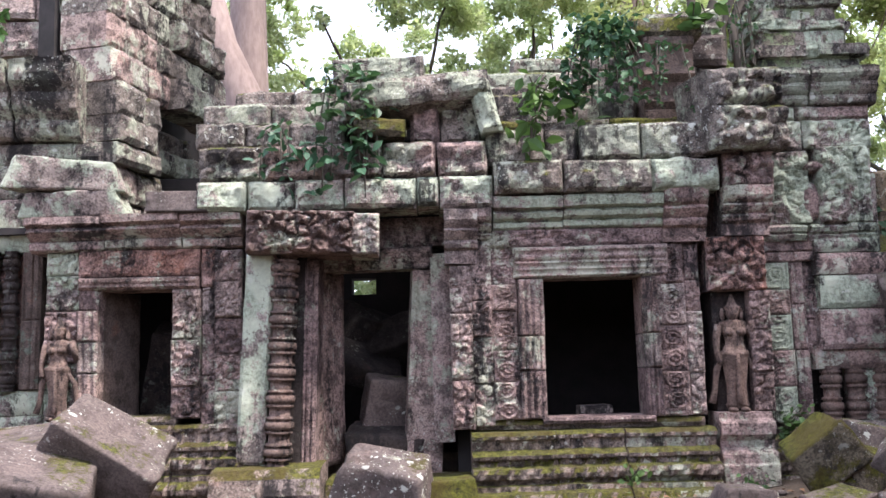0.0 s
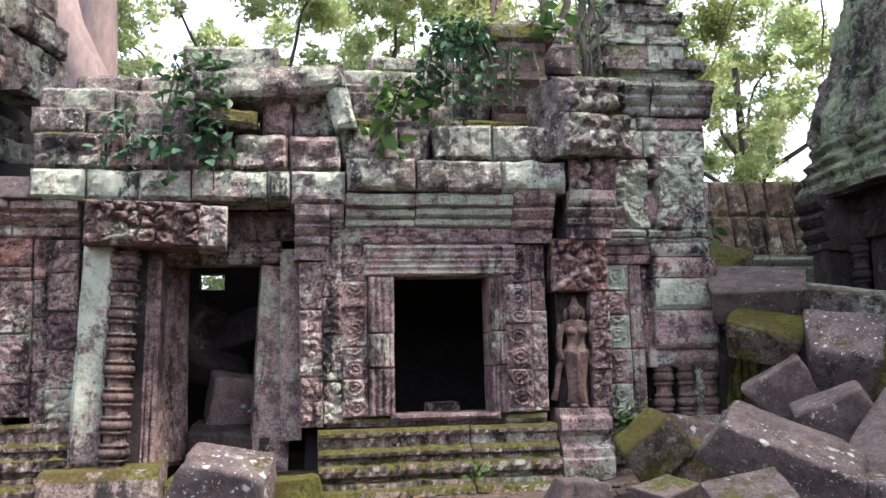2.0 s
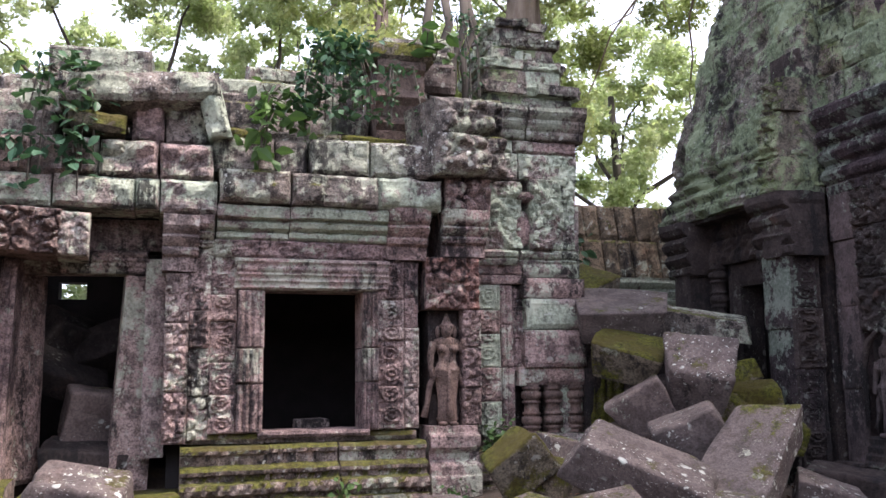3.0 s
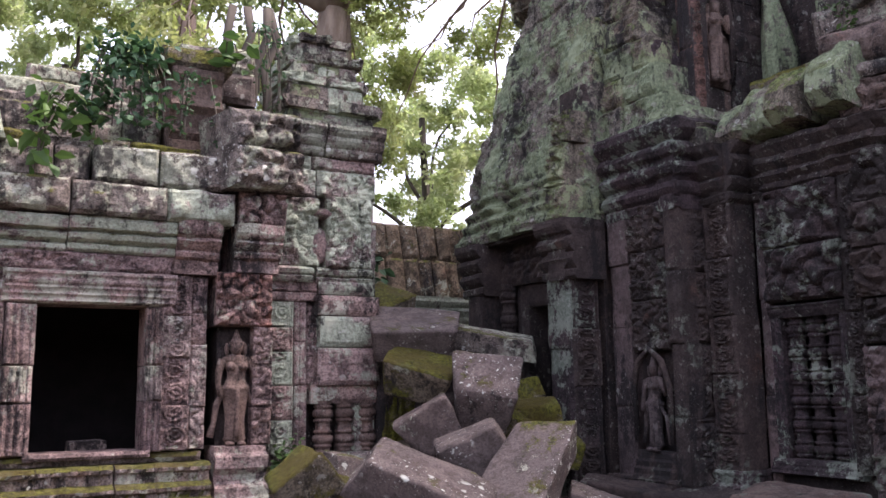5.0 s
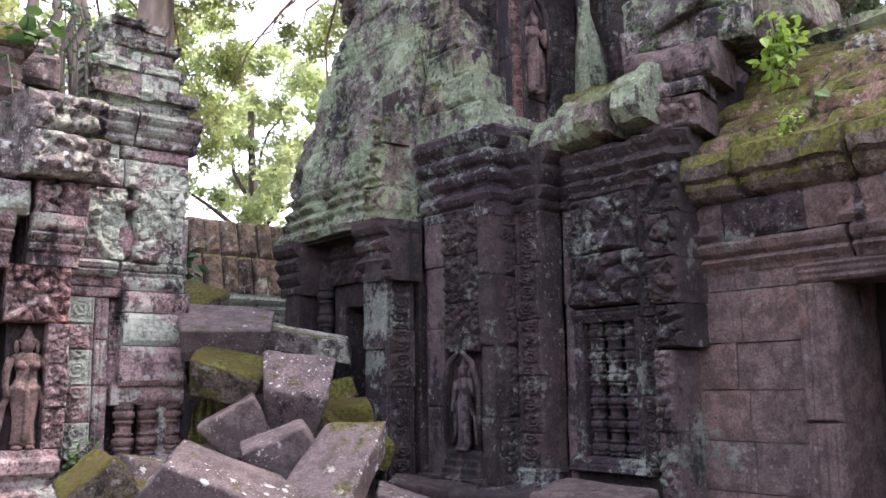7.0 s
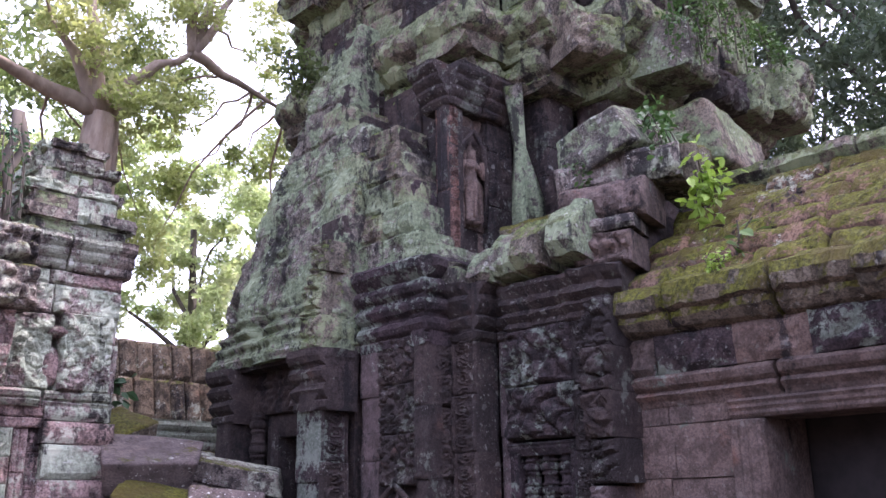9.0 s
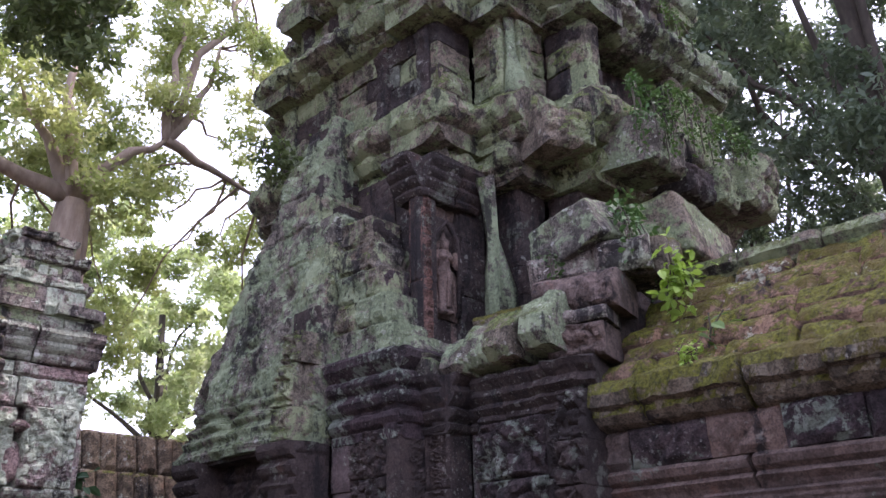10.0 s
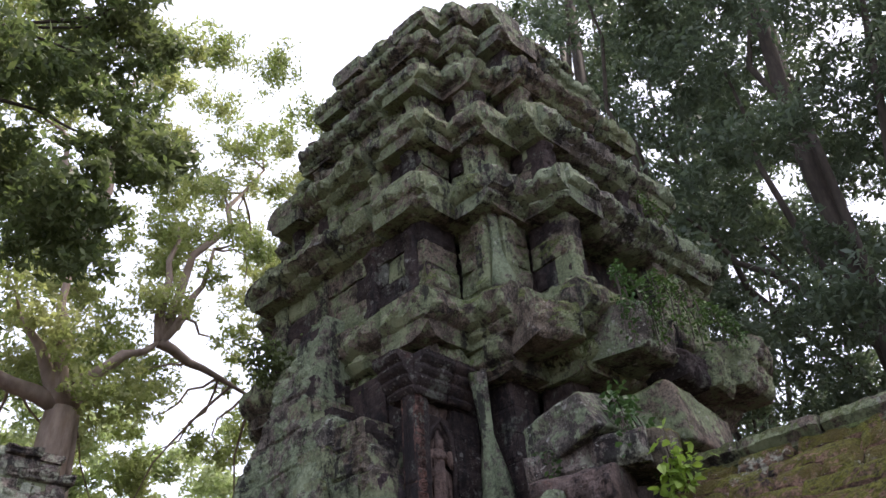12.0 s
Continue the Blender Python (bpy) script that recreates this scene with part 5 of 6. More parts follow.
def crusted(u, v):
    ridges = 0.025 * (0.5 + 0.5 * math.sin(v * 46 + 2 * nz(u * 1.5, v, 4))) * max(0.0, 0.4 + nz(u * 2.1, v * 2.6, 2))
    lumps = 0.06 * nz(u * 2.3, v * 2.3, 5) + 0.04 * nz(u * 7, v * 7, 5) + 0.022 * nz(u * 17, v * 17, 7)
    return ridges + lumps + 0.03 * max(0.0, nz(u * 11, v * 9, 1))


def gable_face():
    """The crusted front as one worn relief: ribbed foot, hollows of a lost tympanum, upright runs of crust."""
    rows, cols = 150, 84
    verts, faces = [], []
    for j in range(rows + 1):
        z = 3.26 + 4.3 * j / rows
        step = 0.10 * nz(math.floor(z / 0.23) * 1.7, 3.1, 0.5)
        yl, yr = gable_left(z) + step, gable_right(z) - 0.02
        for i in range(cols + 1):
            y = yl + (yr - yl) * i / cols
            f = 0.10 * nz(y * 1.6, z * 1.1, 5) + 0.055 * nz(y * 4.5, z * 2.8, 1) + 0.032 * nz(y * 11, z * 7, 5) + 0.018 * nz(y * 24, z * 17, 7)
            f -= 0.16 * max(0.0, nz(y * 3.1, z * 3.6, 12) - 0.18) * (1.4 if z < 5.6 and y > 8.1 else 0.5)
            low = max(0.0, 1 - abs(z - 3.62) / 0.42)
            f += low * 0.05 * math.sin(z * 38) + 0.015 * math.sin(z * 27 + 3 * nz(y, z, 2)) * max(0.0, nz(y * 1.2, z * 1.5, 8) + 0.25)
            f -= 0.03 * max(0.0, 1 - abs((z / 0.52) % 1.0 - 0.5) * 26)
            rim = min(i, cols - i) / cols
            f -= 0.10 * max(0.0, 1 - rim * 22) ** 2
            verts.append((6.0 + 0.17 * (z - 3.3) - f, y, z))
    w = cols + 1
    for j in range(rows):
        for i in range(cols):
            q = j * w + i
            faces.append((q, q + 1, q + w + 1, q + w))
    edge = list(range(w)) + [j * w + cols for j in range(1, rows + 1)] + [rows * w + i for i in range(cols - 1, -1, -1)] + [j * w for j in range(rows - 1, 0, -1)]
    base = len(verts)
    verts += [(7.0, verts[i][1] - (0.15 if i % w == 0 else 0), verts[i][2]) for i in edge]
    n = len(edge)
    faces += [(edge[(i + 1) % n], edge[i], base + i, base + (i + 1) % n) for i in range(n)]
    return verts, faces


part("gable_face", *gable_face(), M_GREEN, gable)
zz = 3.28
while zz < 7.4:
    h = RND.uniform(0.3, 0.42)
    lean = 6.0 + 0.17 * (zz - 3.3)
    yr = gable_right(zz)
    wall(gable, (lean + 0.03, yr), 0, 0.0, 7.1 - lean, (zz, zz + h), M_GREEN, (0.4, 0.6), 0.5, fn=rough_field(zz, 0.05), shift=0.03, rough=0.03, edge=0.03, turn=2, name="gable_stone", res=0.05, mats=[M_GREEN, M_TOWER, M_DARK])
    zz += h
for yy, z0, z1 in ((7.52, 3.26, 3.62), (7.56, 3.62, 4.1), (7.50, 4.1, 4.45)):
    pilaster(gable, 5.90 + 0.1 * (z0 - 3.2), 0.30, (z0, z1), yy, 0.4, lambda w: foliage(0.05, 0.13), M_TOWER, 270, "gable_end_stone", 0.02)
part("gable_core", *box(6.65, 7.4, 7.6, 9.2, 3.3, 6.2), M_DARK, gable)

# ---- re-entrant bays between porch and gallery ----
bays = thing("wall_bays", "blackened sandstone bays with scroll bands and a baluster window", "wall", "", "structure")
# stepped corner: each face a scroll band, each return plain
pilaster(bays, 6.72, 0.34, (0.5, 1.05, 1.6, 2.15, 2.7, 3.25), 6.08, 0.3, PIL, M_DARK, 270)
wall(bays, (6.74, 5.91), 0, 0.0, 0.34, (0.5, 1.4, 2.3, 3.25), M_DARK, (0.4, 0.5), 0.15)
pilaster(bays, 7.02, 0.14, (0.5, 1.4, 2.3, 3.25), 5.83, 0.3, lambda w: ribs(w, 1, 0.02), M_PIER, 270, res=0.03)
plinth(bays, (6.72, 6.30), 270, 0.0, 0.42, 0.15, 0.72, 0.2, M_PILLAR)
plinth(bays, (6.80, 5.92), 0, 0.0, 0.3, 0.15, 0.72, 0.15, M_PILLAR)
CAPB = [(0.0, 3.22), (0.05, 3.25), (0.07, 3.30), (0.02, 3.33), (0.08, 3.38), (0.11, 3.44), (0.05, 3.48), (0.11, 3.54), (0.15, 3.62), (0.10, 3.68), (0.16, 3.74), (0.18, 3.80)]
mould(bays, (6.72, 6.26), 270, 0.0, 0.36, CAPB, M_DARK, "capital", (0.4, 0.6), 0.3, 0.012, 0.04)
mould(bays, (6.72, 5.91), 0, -0.02, 0.34, CAPB, M_DARK, "capital", (0.4, 0.6), 0.2, 0.012, 0.04)
mould(bays, (7.02, 5.91), 270, 0.0, 0.2, CAPB, M_DARK, "capital", (0.4, 0.6), 0.3, 0.012, 0.04)
wall(bays, (7.06, 5.82), 270, 0.0, 1.25, (0.2, 0.5, 0.75), M_DARK, (0.4, 0.7), 0.4)
# window with turned balusters: y 5.05..5.70, z 0.85..2.1
# near-black backing gives the shade behind the balusters
part("window_back", *box(7.28, 7.5, 4.9, 5.85, 0.7, 2.3), M_VOID, bays)
for yy in (5.72, 4.98):
    pilaster(bays, 7.0, 0.12, (0.78, 2.12), yy, 0.3, lambda w: ribs(w, 2, 0.015), M_PILLAR, 270)
part("window_head", *slab(0.86, 0.12, 0.3, lambda u, v: 0.015 * math.floor(v / 0.03), 0.02, 0.01, 0.005), M_PILLAR, bays, at(7.0, 5.35, 2.10, 270))
part("window_sill", *slab(0.92, 0.14, 0.4, lambda u, v: 0.08 - 0.02 * math.floor(v / 0.035), 0.02, 0.01, 0.005), M_PILLAR, bays, at(6.98, 5.35, 0.70, 270))
for i in range(3):
    part("baluster", *baluster(1.28, 0.085, 6), M_PILLAR, bays, at(7.12, 5.56 - 0.21 * i, 0.82), smooth=True)
pilaster(bays, 7.0, 0.84, (2.24, 2.75, 3.3), 5.36, 0.4, lambda w: lambda u, v: foliage(0.06, 0.2)(u, v) + 0.05 * max(0.0, 1 - 3.0 * abs(u)), M_PILLAR, 270, res=0.022)
pilaster(bays, 6.98, 0.18, (0.75, 1.4, 2.1, 2.7, 3.3), 4.84, 0.45, PIL, M_DARK, 270)
pilaster(bays, 6.92, 0.20, (0.4, 1.1, 1.80), 4.65, 0.5, lambda w: foliage(0.03, 0.1), M_PIER, 270)
pilaster(bays, 6.90, 0.30, (1.82, 2.2, 2.6, 3.0, 3.45), 4.58, 0.55, lambda w: foliage(0.06, 0.15), M_DARK, 270, shift=0.05)
mould(bays, (7.0, 5.78), 270, 0.0, 1.3, [(0.0, 3.28), (0.05, 3.31), (0.03, 3.36), (0.10, 3.42), (0.05, 3.47), (0.13, 3.54), (0.10, 3.60), (0.16, 3.68), (0.12, 3.74)], M_DARK, "capital", (0.3, 0.6), 0.4, 0.016, 0.04)
# green crusted eave that runs from the niche pedestal to the gallery, its underside hollow
for i in range(4):
    t = i / 3
    y = 6.02 - 0.34 * i
    prof = [(-0.10, 3.74 + 0.03 * i), (0.14, 3.78 + 0.03 * i), (0.22, 3.86 + 0.04 * i), (0.20, 4.02 + 0.05 * i), (0.10, 4.12 + 0.06 * i), (-0.04, 4.20 + 0.07 * i)]
    mould(bays, (6.88, y), 270, 0.0, 0.34, prof, (M_GREEN, M_GREEN, M_TOWER, M_GREEN)[i], "eave_stone", (0.4, 0.5), 0.5, 0.04, 0.025, 0.012, 1.2)
wall(bays, (7.20, 6.0), 270, 0.0, 1.4, (4.2, 4.5), M_TOWER, (0.4, 0.7), 0.7, shift=0.06, rough=0.05, edge=0.06, turn=3, mats=[M_TOWER, M_GREEN, M_MOSSY])
mould(bays, (6.95, 4.80), 285, -0.06, 0.46, [(0.0, 3.46), (0.10, 3.52), (0.04, 3.60), (0.12, 3.66), (0.16, 3.72), (0.06, 3.76)], M_DARK, "carved_end", (0.5, 0.6), 0.5, 0.02, 0.04)
part("carved_end", *slab(0.56, 0.32, 0.5, foliage(0.05, 0.14), 0.02, 0.03, 0.01), M_WALL, bays, at(7.02, 4.54, 3.76, 285))
part("carved_end", *slab(0.66, 0.13, 0.5, rough_field(3, 0.03), 0.04, 0.03, 0.02), M_VAULT, bays, at(6.98, 4.54, 4.09, 288))
part("carved_end", *slab(0.88, 0.38, 0.6, lambda u, v: rough_field(9, 0.05)(u, v) + 0.06 * math.sin(v / 0.38 * math.pi), 0.03, 0.06, 0.02), M_WALL, bays, at(7.10, 4.60, 4.23, 284), "brown eroded block")
wall(bays, (7.15, 5.2), 285, 0.0, 1.3, (4.62, 4.95), M_TOWER, (0.5, 0.8), 0.8, shift=0.05, rough=0.05, edge=0.07, mats=[M_VAULT, M_TOWER])
boulder((1.45, 0.95, 0.6), M_GREEN, at(7.95, 4.9, 5.25, 8, -16, -12), "pale curved broken pediment stone", 91, "broken pediment", 0.05)
boulder((0.7, 0.8, 0.4), M_MOSSY, at(7.9, 4.3, 4.85, 290, 10, 5), "moss-grown broken pediment stone", 92, "broken pediment", 0.06)
boulder((1.25, 1.0, 0.6), M_TOWER, at(8.95, 4.55, 5.3, 5, -6, 4), "lichened broken pediment stone", 93, "broken pediment", 0.06)
part("bay_core", *box(7.5, 9.5, 4.4, 6.4, 0.2, 4.4), M_DARK, bays)

# ---- side gallery with a mossy vault ----
side = thing("wall_side_gallery", "brown sandstone side gallery with tall opening", "wall", "", "structure")
GX = 7.3
wall(side, (GX, 4.75), 270, 0.0, 9.0, (0.25, 0.6, 1.02, 1.45, 1.85, 2.3, 2.48), M_WALL, (0.45, 0.75), 0.5, holes=((1.25, 2.75, 0.5, 2.35),), shift=0.008, edge=0.010, rough=0.012, turn=0.3, gap=0.008, mats=[M_WALL])
mould(side, (GX, 4.75), 270, 0.0, 9.0, [(0.0, 2.46), (0.02, 2.50), (0.08, 2.55), (0.03, 2.59), (0.09, 2.63), (0.12, 2.69), (0.06, 2.73)], M_WALL, "string_course", (0.7, 1.1), 0.4)
wall(side, (GX - 0.08, 4.75), 270, 0.0, 9.0, (2.73, 3.08), M_WALL, (0.5, 0.9), 0.5, fn=foliage(0.04, 0.3), shift=0.03, rough=0.02, mats=[M_WALL, M_WALL, M_PILLAR])
mould(side, (GX - 0.05, 4.6), 270, 0.0, 8.8, [(0.0, 3.06), (0.12, 3.10), (0.20, 3.17), (0.20, 3.23), (0.27, 3.26), (0.29, 3.36), (0.24, 3.46), (0.1, 3.52)], M_MOSSY, "roof_edge_stone", (0.6, 1.0), 0.5, 0.03, 0.04, 0.02, 1.2)
for yy, sd in ((3.42, 1), (1.93, -1)):
    for z0, z1 in ((0.3, 1.2), (1.2, 2.30)):
        f = (lambda sd: lambda u, v: frame_profile(0.28, 4, -0.014)(u * -sd, v) + 0.06)(-sd)
        piece("jamb_stone", slab(0.28, z1 - z0 - 0.006, 0.5, f, 0.02, 0.012, 0.005), M_WALL, side, at(GX - 0.02, yy, z0, 270))
part("opening_head", *slab(1.8, 0.155, 0.5, lambda u, v: 0.02 + 0.02 * math.floor(v / 0.06), 0.025, 0.015, 0.006), M_WALL, side, at(GX - 0.02, 2.68, 2.305, 270))
part("reveal", *slab(0.7, 2.1, 0.2, None, 0.08, 0.02, 0.01), M_WALL, side, at(7.75, 3.30, 0.3, 0))
# near-black box for the shade inside the opening
part("dark_back", *box(8.2, 8.5, 0.5, 4.4, 0.2, 3.2), M_VOID, side)
part("back_wall", *box(9.4, 9.8, -4.3, 4.6, 0.2, 3.4), M_WALL, side)
vault = thing("side_vault", "mossy stone vault roof over the side gallery", "roof", "", "structure")
for k in range(6):
    a0, a1 = radians(22 + 9.5 * k), radians(22 + 9.5 * (k + 1))
    x0, z0 = 7.16 + 1.35 * (k / 6) ** 1.12, 3.46 + 1.22 * (k / 6)
    y = 4.45 - 0.12 * (k % 2)
    while y > -4.0:
        w = RND.uniform(0.35, 0.95)
        m = at(x0 + RND.uniform(-0.02, 0.02), y - w / 2, z0, 270 + RND.uniform(-1.5, 1.5)) @ pose(0, 0, 0, -42 + RND.uniform(-2, 2), 0, 0)
        piece("roof_stone", slab(w - 0.014, 0.32, 0.35, lambda u, v: 0.045 * math.sin(v / 0.32 * math.pi), 0.045, 0.045, 0.04), M_ROOF, vault, m)
        y -= w
mould(vault, (8.45, 4.2), 270, 0.0, 8.2, [(0.0, 4.55), (0.08, 4.62), (0.02, 4.68), (0.1, 4.76), (0.05, 4.86)], M_TOWER, "ridge_stone", (0.5, 0.9), 0.4, 0.02)
for k in range(4):
    x0, z0 = 9.75 - 0.2 * k, 3.4 + 0.3 * k
    part("back_slope", *box(x0 - 0.35, x0, -4.2, 4.5, z0, z0 + 0.3), M_ROOF, vault)

# ---- plain unseen walls behind the viewer, added to block low sky light ----
court = thing("wall_sky_block", "plain weathered walls added unseen to block low sky light", "wall", "", "structure")
part("court_wall", *box(-16.0, 12.0, -12.0, -11.0, 0.0, 5.0), M_FAR, court)
part("court_wall", *box(-16.0, -15.0, -11.0, 9.0, 0.0, 5.0), M_FAR, court)

# ---- far enclosure wall behind the heap ----
far = thing("wall_enclosure", "distant mossy enclosure wall with upright ribbed coping", "wall", "", "structure")
wall(far, (2.5, 13.6), 0, 0.0, 8.5, (0.3, 0.9, 1.5, 2.1, 2.7), M_FAR, (0.7, 1.2), 0.5, res=0.12)
mould(far, (2.5, 13.5), 0, 0.0, 8.5, cornice(2.6, 3.05, 0.2, 3), M_PALE, "cornice_stone", (0.8, 1.2), 0.5)
for z0, z1, yb in ((3.05, 3.75, 13.5), (3.75, 4.4, 13.75)):
    x = 2.5
    while x < 11:
        w = RND.uniform(0.26, 0.36)
        piece("coping_rib", slab(w - 0.02, z1 - z0, 0.4, lambda u, v: 0.06 * math.cos(u / 0.16 * 1.4), 0.07, 0.03, 0.02), M_FAR, far, at(x + w / 2, yb + RND.uniform(-0.03, 0.03), z0, RND.uniform(-2, 2)) @ pose(0, 0, 0, -14, 0, 0))
        x += w


# ---- fallen stones ----
HEAP = (
    # x, y, z, size, turn, tip, roll, material, words
    (3.66, 6.34, 0.68, (1.12, 0.52, 0.42), -30, 22, 24, M_BOULDER, "long brown fallen block with pale lichen spots"),
    (4.62, 6.36, 0.74, (0.58, 1.08, 0.30), -56, 36, 6, M_BOULDER, "flat brown fallen slab with mossy side"),
    (4.45, 6.95, 0.92, (0.64, 0.45, 0.42), -30, 12, -20, M_BOULDER, "brown fallen block with pale lichen spots"),
    (4.35, 7.55, 1.16, (0.52, 0.42, 0.40), -30, 12, -34, M_BOULDER, "brown fallen block leaning on the heap"),
    (4.88, 7.42, 1.46, (0.58, 0.62, 0.50), -28, 40, 7, M_BOULDER, "squared brown block tilted on the heap"),
    (4.50, 8.10, 1.62, (0.62, 0.5, 0.40), -30, 22, 14, M_MOSSY, "dark moss-grown fallen block"),
    (4.68, 8.55, 2.08, (0.92, 0.80, 0.36), -24, 24, 4, M_BOULDER, "broad brown slab on top of the heap"),
    (5.56, 8.50, 2.02, (1.12, 0.45, 0.22), -30, 14, 10, M_VAULT, "long grey slab across the heap"),
    (5.66, 7.95, 1.45, (0.42, 0.4, 0.22), -20, -10, -10, M_MOSSY, "bright mossy small block"),
    (5.60, 7.60, 1.24, (0.46, 0.4, 0.24), -30, 10, -4, M_MOSSY, "bright mossy small block"),
    (5.24, 7.60, 1.12, (0.34, 0.4, 0.36), -35, 15, 35, M_MOSSY, "dark mossy block between slabs"),
    (5.60, 7.35, 0.92, (0.5, 0.5, 0.3), -25, 10, 10, M_MOSSY, "dark mossy block between slabs"),
    (5.05, 6.95, 0.72, (0.5, 0.5, 0.4), -25, 10, 10, M_MOSSY, "dark mossy block between slabs"),
    (4.80, 7.95, 0.90, (0.8, 0.6, 0.6), -25, 0, 0, M_DARK, "dark block under the heap"),
    (2.97, 7.30, 0.74, (0.50, 0.42, 0.38), -10, 20, -38, M_MOSSY, "moss-edged block on its corner"),
    (3.26, 7.35, 0.62, (0.42, 0.4, 0.30), -10, 10, 24, M_MOSSY, "moss-grown fallen stone on earth"),
    (3.48, 7.62, 0.80, (0.30, 0.3, 0.24), 10, 4, 14, M_BOULDER, "small grey fallen stone"),
    (3.95, 7.45, 0.78, (0.46, 0.4, 0.34), 20, 10, 12, M_BOULDER, "small grey fallen stone"),
    (5.27, 6.25, 0.46, (0.5, 0.5, 0.26), -30, 10, 20, M_BOULDER, "grey fallen stone at the porch foot"),
    (5.90, 6.62, 0.46, (0.75, 0.4, 0.3), -40, 10, 12, M_DARK, "dark fallen stone at the porch foot"),
    (6.40, 6.05, 0.42, (0.7, 0.5, 0.26), -60, 4, 0, M_DARK, "dark fallen stone at the porch foot"),
    (6.50, 5.15, 0.40, (1.05, 0.55, 0.44), -78, 6, 3, M_WALL, "dark block below the baluster window"),
    (3.05, 5.75, 0.46, (0.52, 0.45, 0.26), -10, 14, -10, M_BOULDER, "pinkish fallen stone on earth"),
    (2.20, 6.90, 0.42, (0.42, 0.35, 0.24), 10, 8, 8, M_BOULDER, "pinkish fallen stone on earth"),
    (2.66, 6.25, 0.46, (0.34, 0.3, 0.2), 25, 5, -10, M_BOULDER, "pinkish fallen stone on earth"),
    (4.25, 5.90, 0.42, (0.5, 0.45, 0.28), -50, 5, 10, M_BOULDER, "pinkish fallen stone on earth"),
    (4.75, 9.6, 2.42, (0.7, 0.6, 0.4), 20, 20, -20, M_MOSSY, "dark fallen block behind the heap"),
    (5.9, 10.4, 2.2, (1.2, 0.6, 0.4), -20, 10, 10, M_VAULT, "lichened block behind the heap"),
    (4.95, 10.5, 2.5, (0.7, 0.6, 0.5), 40, 10, 15, M_VAULT, "lichened block behind the heap"),
    # added near-black blocks stand for shade in the heap's gaps
    (5.35, 8.7, 0.95, (1.1, 0.9, 1.0), -20, 0, 0, M_DARK, "dark filler block for shade inside the heap"),
    (4.85, 9.3, 1.1, (1.1, 1.0, 1.1), 10, 0, 0, M_DARK, "dark filler block for shade inside the heap"),
    (5.3, 10.2, 1.4, (1.8, 1.2, 1.4), 0, 0, 0, M_DARK, "dark filler block for shade inside the heap"),
    (-2.60, 6.92, 0.88, (0.86, 0.60, 0.42), 14, 20, 30, M_BOULDER, "grey fallen block with pale lichen crust"),
    (-2.98, 6.42, 0.62, (0.90, 0.70, 0.56), 16, 16, 8, M_BOULDER, "grey fallen block with pale lichen crust"),
    (-3.55, 7.60, 0.84, (1.3, 0.6, 0.36), 5, 8, -3, M_BOULDER, "long grey fallen block by the wing"),
    (-2.95, 7.35, 0.48, (0.9, 0.6, 0.5), 5, 0, 0, M_MOSSY, "mossy stone under a fallen block"),
    (-2.62, 5.75, 0.46, (0.6, 0.5, 0.4), 25, 10, 10, M_PALE, "pale lichened fallen stone by boulders"),
    (-0.55, 7.78, 0.50, (0.78, 0.5, 0.46), -8, 14, 10, M_BOULDER, "lichened block before the doorway"),
    (0.02, 8.0, 0.40, (0.42, 0.4, 0.22), 4, 0, 0, M_MOSSY, "flat mossy stone before the doorway"),
)
for i, (x, y, z, size, rz, tip, roll, mat, words) in enumerate(HEAP):
    boulder(size, mat, at(x, y, z, rz, tip, roll), words, 100 + i)

# pebbles and chips on the earth
chips_v, chips_f = [], []
rr = random.Random(5)
for _ in range(420):
    x, y = rr.uniform(-4, 6.5), rr.uniform(5.0, 8.2)
    s = rr.uniform(0.015, 0.05)
    v, f = bulb((x, y, ground_height(x, y) + s * 0.3), (s, s * rr.uniform(0.6, 1), s * 0.6), 4)
    base = len(chips_v)
    chips_v.extend(v)
    chips_f.extend(tuple(i + base for i in q) for q in f)
tagged(part("stone_chips", chips_v, chips_f, M_BOULDER, None), "small stone chips strewn on the earth", "gravel", "", "stuff")
litter = [(x, y, ground_height(x, y) + 0.02) for x, y in ((rr.uniform(-4.5, 6.5), rr.uniform(4.5, 8.4)) for _ in range(1500))]
M_DRY = plain("dry_leaves", (0.26, 0.15, 0.08), (0.17, 0.1, 0.06), 3.0)
tagged(part("leaf_litter", *leaves(litter, 0.07, 3, 0.0, 0.4), M_DRY, None), "dry brown leaves on the earth", "leaf litter", "", "stuff")


# ---- plants on the ruins ----
def plant(name, label, stems, leaf, mat, seed, per=30, spread=0.08, stem_r=0.008, hang=0.4):
    """Stems (lists of points) with leaves along them."""
    rr = random.Random(seed)
    t = thing(name, label, "plant")
    spots = []
    for pts in stems:
        part("stem", *tube(pts, [stem_r] * len(pts), 5), M_BARKD, t)
        for _ in range(per):
            i = rr.randrange(len(pts) - 1)
            k = rr.random()
            p = Vector(pts[i]).lerp(Vector(pts[i + 1]), k)
            spots.append(p + Vector((rr.gauss(0, spread), -abs(rr.gauss(0, spread)) * 0.8, rr.gauss(0, spread))))
    part("leaves", *leaves(spots, leaf, seed, hang), mat, t)["kind"] = "stuff"
    return t


def hanging(x, y, z, n, reach, drop, seed):
    rr = random.Random(seed)
    out = []
    for _ in range(n):
        dx = rr.uniform(-reach, reach)
        out.append([(x + dx * 0.3, y, z), (x + dx * 0.7, y - 0.12, z + 0.02), (x + dx, y - 0.2, z - drop * rr.uniform(0.3, 0.6)), (x + dx * 1.1, y - 0.2, z - drop * rr.uniform(0.7, 1.1))])
    return out


